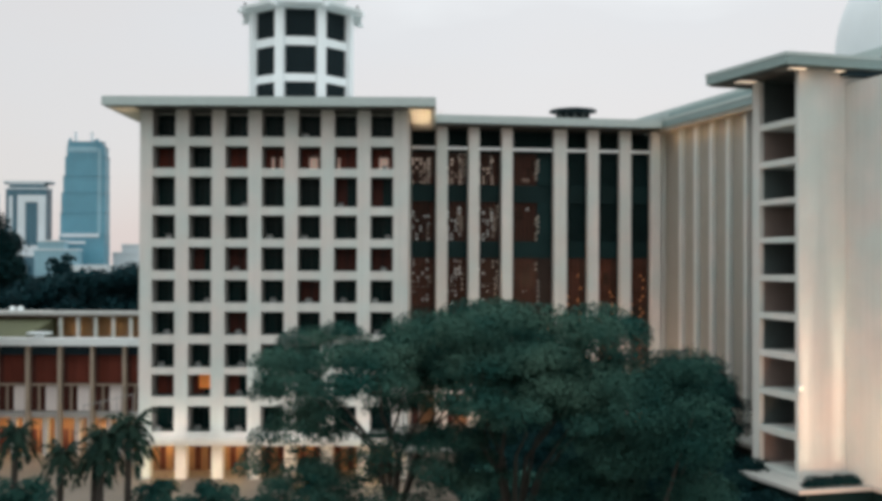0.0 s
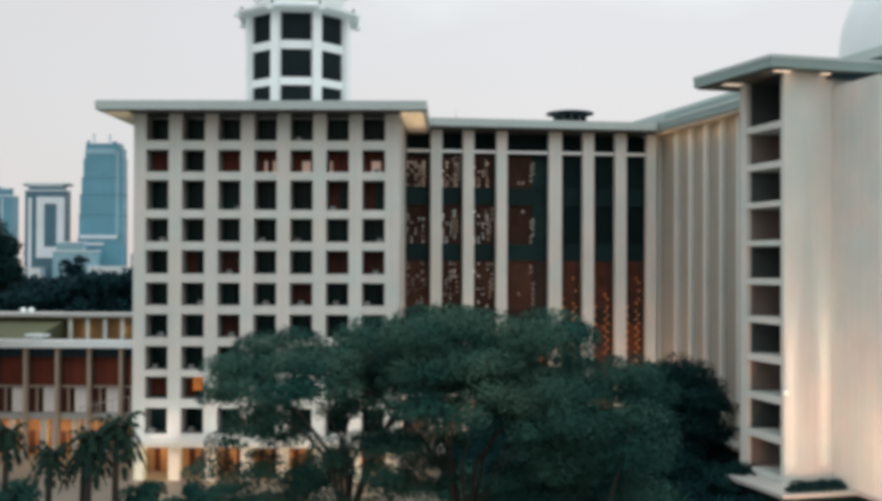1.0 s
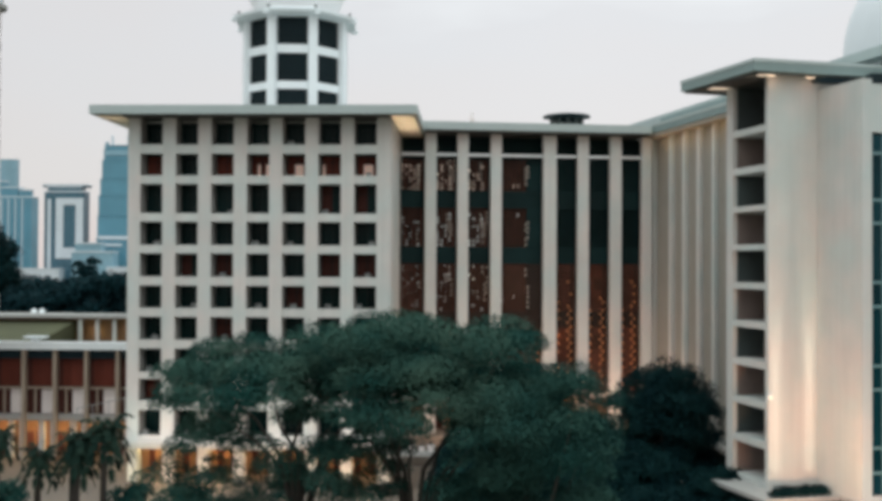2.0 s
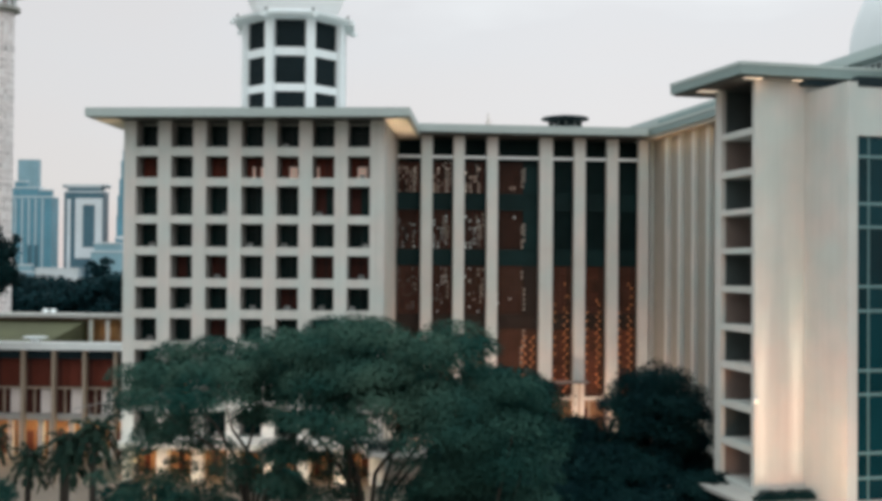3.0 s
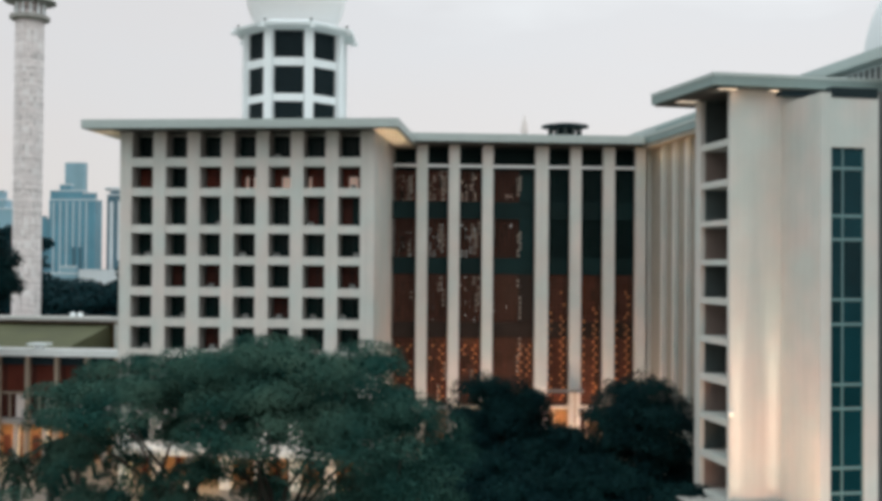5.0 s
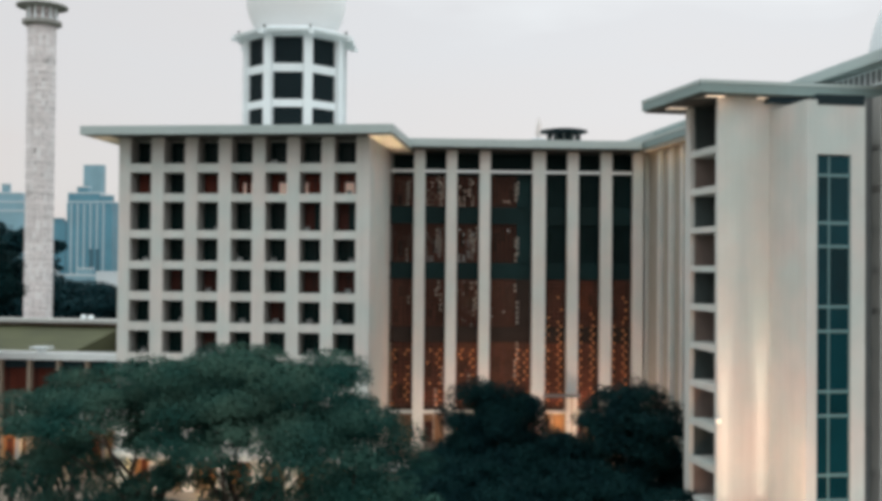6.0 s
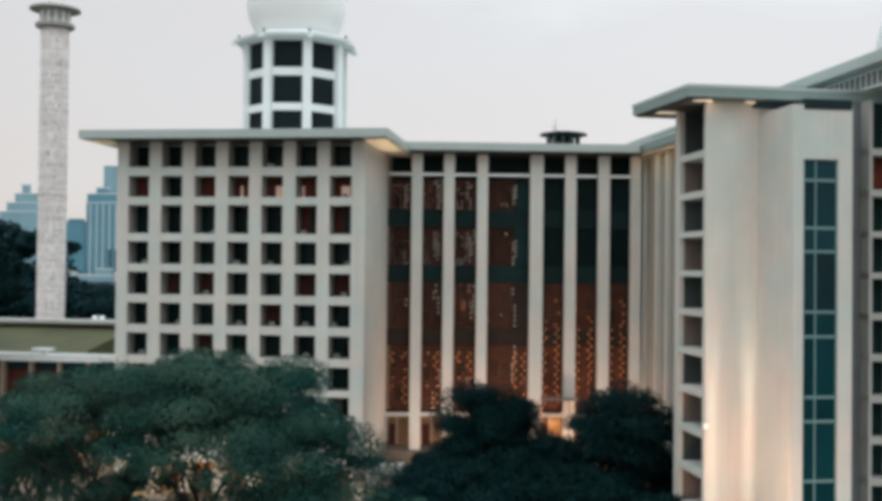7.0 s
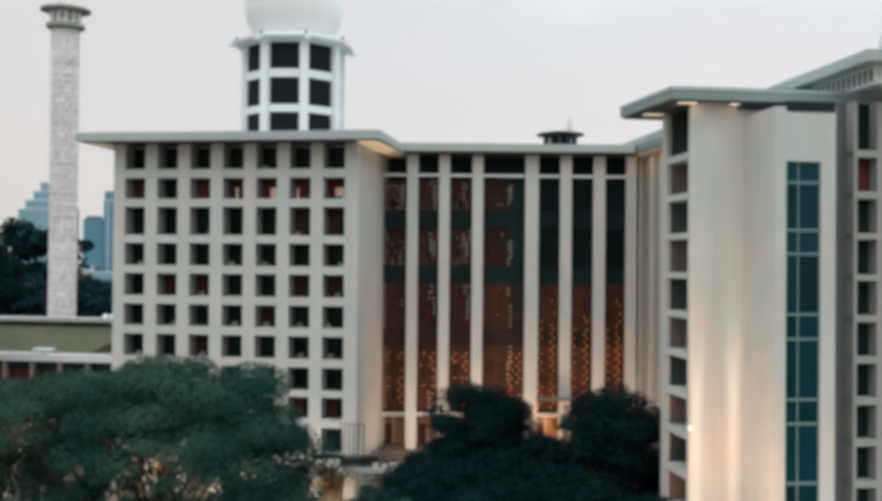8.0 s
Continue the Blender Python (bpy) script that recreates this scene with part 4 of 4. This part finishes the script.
SKY_DEEP = curtain("deep curtain wall tinted by haze", (0.04, 0.105, 0.15), (1.9, 1.8, 1.6))
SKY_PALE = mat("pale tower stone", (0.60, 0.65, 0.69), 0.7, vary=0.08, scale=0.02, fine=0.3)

SKY_HAZE = curtain("far curtain wall paled by haze", (0.20, 0.35, 0.43), (1.3, 1.25, 1.2))


def skyscraper(x0, x1, y, steps, wall, label, extras=(), edge=1.6, deep=0.35):
    """steps: (inset at the left, inset at the right, bottom, top) of each stage."""
    cx, w = (x0 + x1) / 2, (x1 - x0) / 2
    ob = thing("skyscraper", pose(cx, y, 0), label, "tower", "skyline")
    for a, b, z0, z1 in steps:
        bm = bmesh.new()
        box(bm, -w + a, w - b, 0, (2 * w - a - b) * deep, z0, z1)
        part("stage", bm, wall, ob)
        bm = bmesh.new()
        box(bm, -w + a - 0.6, w - b + 0.6, -0.6, (2 * w - a - b) * deep + 0.6, z1, z1 + edge)
        part("parapet", bm, SKY_PALE if edge > 1 else wall, ob)
    for a, b, d, z0, z1, m in extras:
        bm = bmesh.new()
        box(bm, a, b, -d, 0.5, z0, z1)
        part("panel", bm, m, ob)
    return ob


skyscraper(-506, -454, 1200, [(2, 2, 0, 112), (6, 6, 113, 118), (0, 0, 118, 120)], SKY_DEEP, "glass office tower, tinted blue for haze, with a white frame and projecting roof",
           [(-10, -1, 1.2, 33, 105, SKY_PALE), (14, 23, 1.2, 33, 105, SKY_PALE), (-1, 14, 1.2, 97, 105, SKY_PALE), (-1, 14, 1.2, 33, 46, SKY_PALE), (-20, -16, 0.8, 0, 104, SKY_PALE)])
skyscraper(-441, -388, 1200, [(0, 0, 0, 58), (1, 0, 58, 84), (2, 0, 84, 108), (4, 0, 108, 128), (6, 0, 128, 150), (8, 1, 150, 162), (9, 4, 162, 168)], SKY_BLUE, "tapering glass tower, tinted blue for haze, with twin masts",
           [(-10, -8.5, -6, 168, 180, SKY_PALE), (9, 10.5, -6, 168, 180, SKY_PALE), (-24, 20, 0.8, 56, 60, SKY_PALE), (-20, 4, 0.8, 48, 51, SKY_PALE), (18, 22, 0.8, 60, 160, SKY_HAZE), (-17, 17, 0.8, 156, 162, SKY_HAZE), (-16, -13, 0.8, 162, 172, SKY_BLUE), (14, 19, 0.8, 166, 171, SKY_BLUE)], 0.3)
skyscraper(-626.5, -563.5, 1300, [(0, 0, 0, 112), (1, 17, 112, 124), (14, 33, 124, 132), (47, 0, 112, 121)], SKY_BLUE, "broad glass tower, tinted blue for haze, with a stepped crown",
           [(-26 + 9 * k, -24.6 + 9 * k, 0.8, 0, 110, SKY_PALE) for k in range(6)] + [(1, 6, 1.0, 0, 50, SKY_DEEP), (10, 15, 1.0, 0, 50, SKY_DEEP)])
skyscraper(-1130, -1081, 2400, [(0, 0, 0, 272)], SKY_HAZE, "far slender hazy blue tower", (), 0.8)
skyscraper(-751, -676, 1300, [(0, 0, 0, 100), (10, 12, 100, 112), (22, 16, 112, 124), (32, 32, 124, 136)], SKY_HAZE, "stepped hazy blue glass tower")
skyscraper(-661, -633, 1310, [(0, 0, 0, 87), (4, 4, 87, 91)], SKY_BLUE, "slim glass tower, tinted blue for haze", (), 0.5)
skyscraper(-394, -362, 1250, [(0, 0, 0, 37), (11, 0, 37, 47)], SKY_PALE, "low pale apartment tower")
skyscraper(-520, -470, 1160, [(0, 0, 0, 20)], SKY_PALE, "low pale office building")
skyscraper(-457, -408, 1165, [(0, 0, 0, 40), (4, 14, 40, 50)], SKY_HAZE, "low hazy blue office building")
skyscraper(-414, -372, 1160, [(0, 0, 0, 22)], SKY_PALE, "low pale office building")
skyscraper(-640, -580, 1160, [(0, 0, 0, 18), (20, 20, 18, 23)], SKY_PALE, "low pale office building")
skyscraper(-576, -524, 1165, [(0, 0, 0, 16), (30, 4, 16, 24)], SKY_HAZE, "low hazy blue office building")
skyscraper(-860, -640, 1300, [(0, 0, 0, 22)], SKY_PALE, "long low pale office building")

# distant monument
mon = thing("monument", pose(5, 1000, 0), "slender distant obelisk with a small platform", "monument")
bm = bmesh.new()
lathe(bm, [(8, 0), (5, 110), (3.6, 150)], 4, turn=radians(45))
part("shaft", bm, SKY_PALE, mon)
bm = bmesh.new()
lathe(bm, [(3.6, 150), (10, 152), (10, 156), (3, 157)], 4, turn=radians(45))
part("platform", bm, SKY_PALE, mon)
bm = bmesh.new()
lathe(bm, [(2.4, 157), (3.6, 162), (2.4, 170), (0.2, 178)], 12)
part("flame", bm, CANVAS, mon)

# ---------------------------------------------------------------- trees
def leaves(clumps, per_area, size, seed, up=0.6, fill=0.35, low=-0.75, tight=0.13):
    """A mesh of single leaf sprays round uneven clumps (x, y, z, rx, ry, rz)."""
    r = np.random.RandomState(seed)
    quads = []
    for cx, cy, cz, rx, ry, rz in clumps:
        n = int(per_area * 4 * math.pi * ((rx * ry) ** 1.6 + (rx * rz) ** 1.6 + (ry * rz) ** 1.6) ** (1 / 1.6) / 3 ** (1 / 1.6))
        d = r.normal(size=(n, 3))
        d /= np.linalg.norm(d, axis=1)[:, None]
        d = d[d[:, 2] > low + 0.5 * r.rand(len(d))]
        n = len(d)
        rad = np.where(r.rand(n) < fill, r.uniform(0.3, 1.0, n), r.normal(0.95, tight, n))
        p = d * rad[:, None] * (rx, ry, rz) + (cx, cy, cz)
        nrm = d + r.normal(scale=0.55, size=(n, 3)) + (0, 0, up)
        nrm /= np.linalg.norm(nrm, axis=1)[:, None]
        t = np.cross(nrm, r.normal(size=(n, 3)))
        t /= np.linalg.norm(t, axis=1)[:, None]
        b = np.cross(nrm, t)
        s = (size * r.uniform(0.55, 1.25, n))[:, None]
        quads.append(np.stack([p - t * s, p - b * s * 0.55 + nrm * s * 0.1, p + t * s, p + b * s * 0.55 + nrm * s * 0.1], 1))
    q = np.concatenate(quads)
    n = len(q)
    me = bpy.data.meshes.new("crown")
    me.vertices.add(4 * n)
    me.vertices.foreach_set("co", q.reshape(-1).astype(np.float32))
    me.loops.add(4 * n)
    me.loops.foreach_set("vertex_index", np.arange(4 * n, dtype=np.int32))
    me.polygons.add(n)
    me.polygons.foreach_set("loop_start", np.arange(0, 4 * n, 4, dtype=np.int32))
    me.update(calc_edges=True)
    return me


def tree(name, x, y, height, radius, seed, leaf, label, crown_low=0.45, n_clumps=34, size=0.30, per_area=9.0, trunk=0.45, flat=0.55, group="", z0=0.0, clump=0.30, under=-0.75, skirt=()):
    """skirt: (number, lowest, highest, west end, east end) of small loose clumps that hang below the crown."""
    r = random.Random(seed)
    ob = thing(name, pose(x, y, z0), label, "tree", group)
    low = height * crown_low
    mid, half = (height + low) / 2, (height - low) / 2
    fork = low * 0.75
    bm = bmesh.new()
    tube(bm, [(0, 0, 0), (0.15, 0.1, fork * 0.5), (0.1, -0.1, fork)], [trunk * 1.5, trunk, trunk * 0.85], 9)
    part("trunk", bm, BARK, ob)
    clumps = []
    for i in range(n_clumps):
        a, u = r.uniform(0, 2 * math.pi), math.sqrt(r.random())
        h = r.uniform(-0.75, 1.0) if u > 0.5 else r.uniform(-0.2, 1.0)
        lim = math.sqrt(max(0.0, 1 - u * u))
        cr = radius * clump * r.uniform(0.65, 1.25)
        clumps.append((u * (radius - cr * 0.7) * math.cos(a), u * (radius - cr * 0.7) * math.sin(a), mid + (half - cr * 0.45) * max(-0.9, min(1, h)) * (0.35 + 0.65 * lim), cr, cr, cr * flat))
    for count, z_low, z_high, west, east in skirt:
        for i in range(count):
            a, cr = r.uniform(0, 2 * math.pi), r.uniform(0.65, 1.35)
            clumps.append((r.uniform(west, east), radius * 0.5 * math.sin(a), r.uniform(z_low, z_high), cr, cr, cr * r.uniform(0.5, 0.9)))
    for i in range(9):
        c = clumps[(i * 5 + 2) % len(clumps)] if skirt else clumps[(i * 3) % len(clumps)]
        way = [Vector((0.1, -0.1, fork * 0.93))]
        for t in (0.3, 0.55, 0.78):
            way.append(Vector((c[0] * t ** 1.3 + r.uniform(-0.45, 0.45), c[1] * t ** 1.3 + r.uniform(-0.4, 0.4), fork + (c[2] - fork) * t ** 0.75)))
        way.append(Vector(c[:3]))
        bm = bmesh.new()
        tube(bm, way, [trunk * 0.5, trunk * 0.36, trunk * 0.25, trunk * 0.15, trunk * 0.05], 6)
        part("limb", bm, BARK, ob)
    me = leaves(clumps, per_area, size, seed, low=under, tight=0.07 if skirt else 0.13)
    me.materials.append(leaf)
    part("crown", me, None, ob)
    return ob


tree("rain_tree", -3.4, 51.0, 25.4, 7.8, 11, LEAF, "broad rain tree with a thin feathery dark green crown", 0.81, 58, 0.09, 80, 0.3, clump=0.2, under=-0.5, skirt=((15, 19.0, 21.4, -6.8, 7), (15, 15.5, 19.5, -2, 6), (22, 14.5, 18.9, -7.4, -2.5), (16, 17.5, 22.0, -6.4, -2.6), (12, 14.0, 18.0, -7.5, 4.5)))
tree("rain_tree", 2.9, 49.8, 27.0, 7.6, 12, LEAF, "broad rain tree with a dense dark green crown", 0.70, 84, 0.088, 84, 0.32, clump=0.22, under=-0.6, skirt=((10, 15.5, 20.5, -5, 1), (24, 15.5, 21, 2.2, 6.5)))
tree("rain_tree", 9.0, 46.2, 25.7, 5.4, 13, LEAF_DEEP, "rounded rain tree with a dense dark green crown", 0.30, 72, 0.08, 84, clump=0.27)
for k, (x, y, h, rad, label) in enumerate((
        (29.3, 119.0, 17.4, 7.2, "dense dark courtyard tree with glossy leaves"), (12.0, 133.0, 16.2, 7.4, "dense dark courtyard tree beside the columns"),
        (20.5, 126.0, 10.5, 5.6, "low dark courtyard tree"), (6.5, 127.0, 8.0, 4.6, "low dark courtyard tree"), (24.0, 112.0, 9.0, 6.0, "low dark courtyard tree"),
        (8.0, 118.0, 8.0, 6.5, "low spreading dark courtyard tree"), (33.0, 108.0, 7.0, 4.6, "low dark tree below the terrace edge"), (15.0, 111.0, 7.0, 6.0, "low spreading dark courtyard tree"), (20.0, 119.0, 8.0, 5.5, "low spreading dark courtyard tree"), (13.8, 120.5, 9.6, 4.8, "low spreading dark courtyard tree"), (6.0, 111.0, 6.5, 5.5, "low spreading dark courtyard tree"), (31.0, 98.0, 5.5, 4.5, "low dark tree below the terrace edge"), (26.0, 103.0, 6.0, 5.0, "low dark tree below the terrace edge"))):
    tree("courtyard_tree", x, y, h, rad, 21 + k, LEAF_DARK, label, 0.04, 100, 0.2, 19, flat=0.8, group="courtyard trees", clump=0.26)

tree("park_tree", -67.8, 132.0, 36.5, 12.0, 31, LEAF_DARK, "tall dark park tree spreading before the low wing", 0.55, 170, 0.3, 13, 0.6, 0.8, clump=0.2)


def palm(x, y, height, seed):
    r = random.Random(seed)
    ob = thing("palm", pose(x, y, 0.1), "small palm with drooping dark fronds on the plaza", "palm", "plaza palms")
    bm = bmesh.new()
    tube(bm, [(0, 0, 0), (0.1, 0, height * 0.5), (0.2, 0.1, height * 0.8)], [0.4, 0.34, 0.28], 8)
    part("trunk", bm, BARK, ob)
    for i in range(34):
        a, lift, ln = i * 2.4, 2.3 * (1 - i / 34) ** 1.2 - 0.1, height * r.uniform(0.17, 0.24)
        spine = [Vector((0.2 + math.cos(a) * ln * t, 0.1 + math.sin(a) * ln * t, height * 0.74 + ln * (lift * t - 1.55 * t * t))) for t in (0, 0.2, 0.4, 0.6, 0.8, 1.0)]
        bm = bmesh.new()
        across = Vector((-math.sin(a), math.cos(a), 0))
        for k in range(5):
            for j in range(4):
                p = spine[k].lerp(spine[k + 1], j / 4)
                for s in (-1, 1):
                    tip = p + across * s * ln * 0.30 * (1.05 - 0.14 * k) + Vector((math.cos(a), math.sin(a), -1.3)) * ln * 0.13
                    q = p.lerp(spine[k + 1], 0.55)
                    bm.faces.new([bm.verts.new(v) for v in (p, q, tip)])
        part("frond", bm, LEAF_PALM, ob)


for k, (x, y, h) in enumerate(((-40.3, 104, 10.6), (-36.1, 104, 12.8), (-33.4, 104.6, 14.2), (-37.9, 107.5, 9.6), (-47.5, 110, 12.0))):
    palm(x, y, h, 40 + k)
for k, (x, y, h, rad) in enumerate(((-42.5, 98, 7.2, 3.6), (-47.5, 102, 6.2, 3.2), (-15, 116, 5.0, 3.0), (-15, 96, 5.0, 3.2), (-5, 92, 5.0, 3.2), (5, 98, 9.0, 4.0), (-31, 105, 5.6, 3.2), (-25, 105, 5.2, 3.4), (-20, 104, 4.2, 2.6))):
    tree("shade_tree", x, y, h, rad, 60 + k, LEAF_DEEP, "low rounded dark green plaza tree", 0.15, 22, 0.24, 16, 0.2, 0.8, "plaza trees")

# park woods behind the terrace, too many to count
r = random.Random(5)
clumps = []
for i in range(300):
    x = r.uniform(-330, -70)
    y = r.uniform(345, 420)
    top = 23 + 3 * math.sin(x * 0.05) + r.uniform(-3, 3)
    s = r.uniform(4, 7)
    clumps.append((x, y, top - s * 0.7, s, s, s * 0.75))
    clumps.append((x + r.uniform(-4, 4), y, (top - s) * 0.5, s * 1.1, s, s * 1.2))
for cx, cy, top, rad in ((-186, 400, 41, 4.5), (-147.5, 400, 31.5, 4.8), (-208, 394, 50, 9), (-197, 392, 46, 7.5), (-246, 372, 40, 11)):
    for i in range(40):
        a, u = r.uniform(0, 6.3), math.sqrt(r.random())
        s = rad * r.uniform(0.3, 0.5)
        clumps.append((cx + u * rad * math.cos(a), cy + u * rad * math.sin(a), top - s - r.random() ** 1.5 * top * 0.8, s, s, s * 0.8))
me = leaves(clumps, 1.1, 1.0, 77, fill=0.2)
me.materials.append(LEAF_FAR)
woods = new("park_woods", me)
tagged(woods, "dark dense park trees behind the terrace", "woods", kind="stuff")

# clipped hedge at the foot of the corner pavilion
def hedge(at, length, width, height, seed):
    ob = thing("hedge", at, "low dark clipped hedge on the terrace edge", "hedge", "terrace hedges")
    r = random.Random(seed)
    me = leaves([(length * (k + 0.5) / 12 + r.uniform(-0.1, 0.1), r.uniform(-0.1, 0.1), height * 0.4, length / 18, width / 2, height * r.uniform(0.45, 0.6)) for k in range(12)], 70, 0.12, seed)
    me.materials.append(LEAF_DARK)
    part("crown", me, None, ob)
    bm = bmesh.new()
    for k in range(6):
        tube(bm, [(length * (k + 0.5) / 6, 0, 0), (length * (k + 0.5) / 6, 0, height * 0.5)], [0.05, 0.04], 5)
    part("stem", bm, BARK, ob)


hedge(pose(36.28, 101.5, 6.2, 0, 0, 15.1) @ Matrix.Translation((-0.6, -2.3, 0)), 5.6, 1.5, 0.9, 91)
hedge(pose(36.28, 101.5, 6.2, 0, 0, 15.1) @ Matrix.Translation((-1.9, -3.4, 0)), 6.5, 1.2, 0.7, 92)
hedge(pose(-6.5, 128.7, 4.85), 5.2, 0.8, 1.7, 93)
hedge(pose(-10.6, 129.6, 5.5), 4.0, 0.7, 0.9, 94)
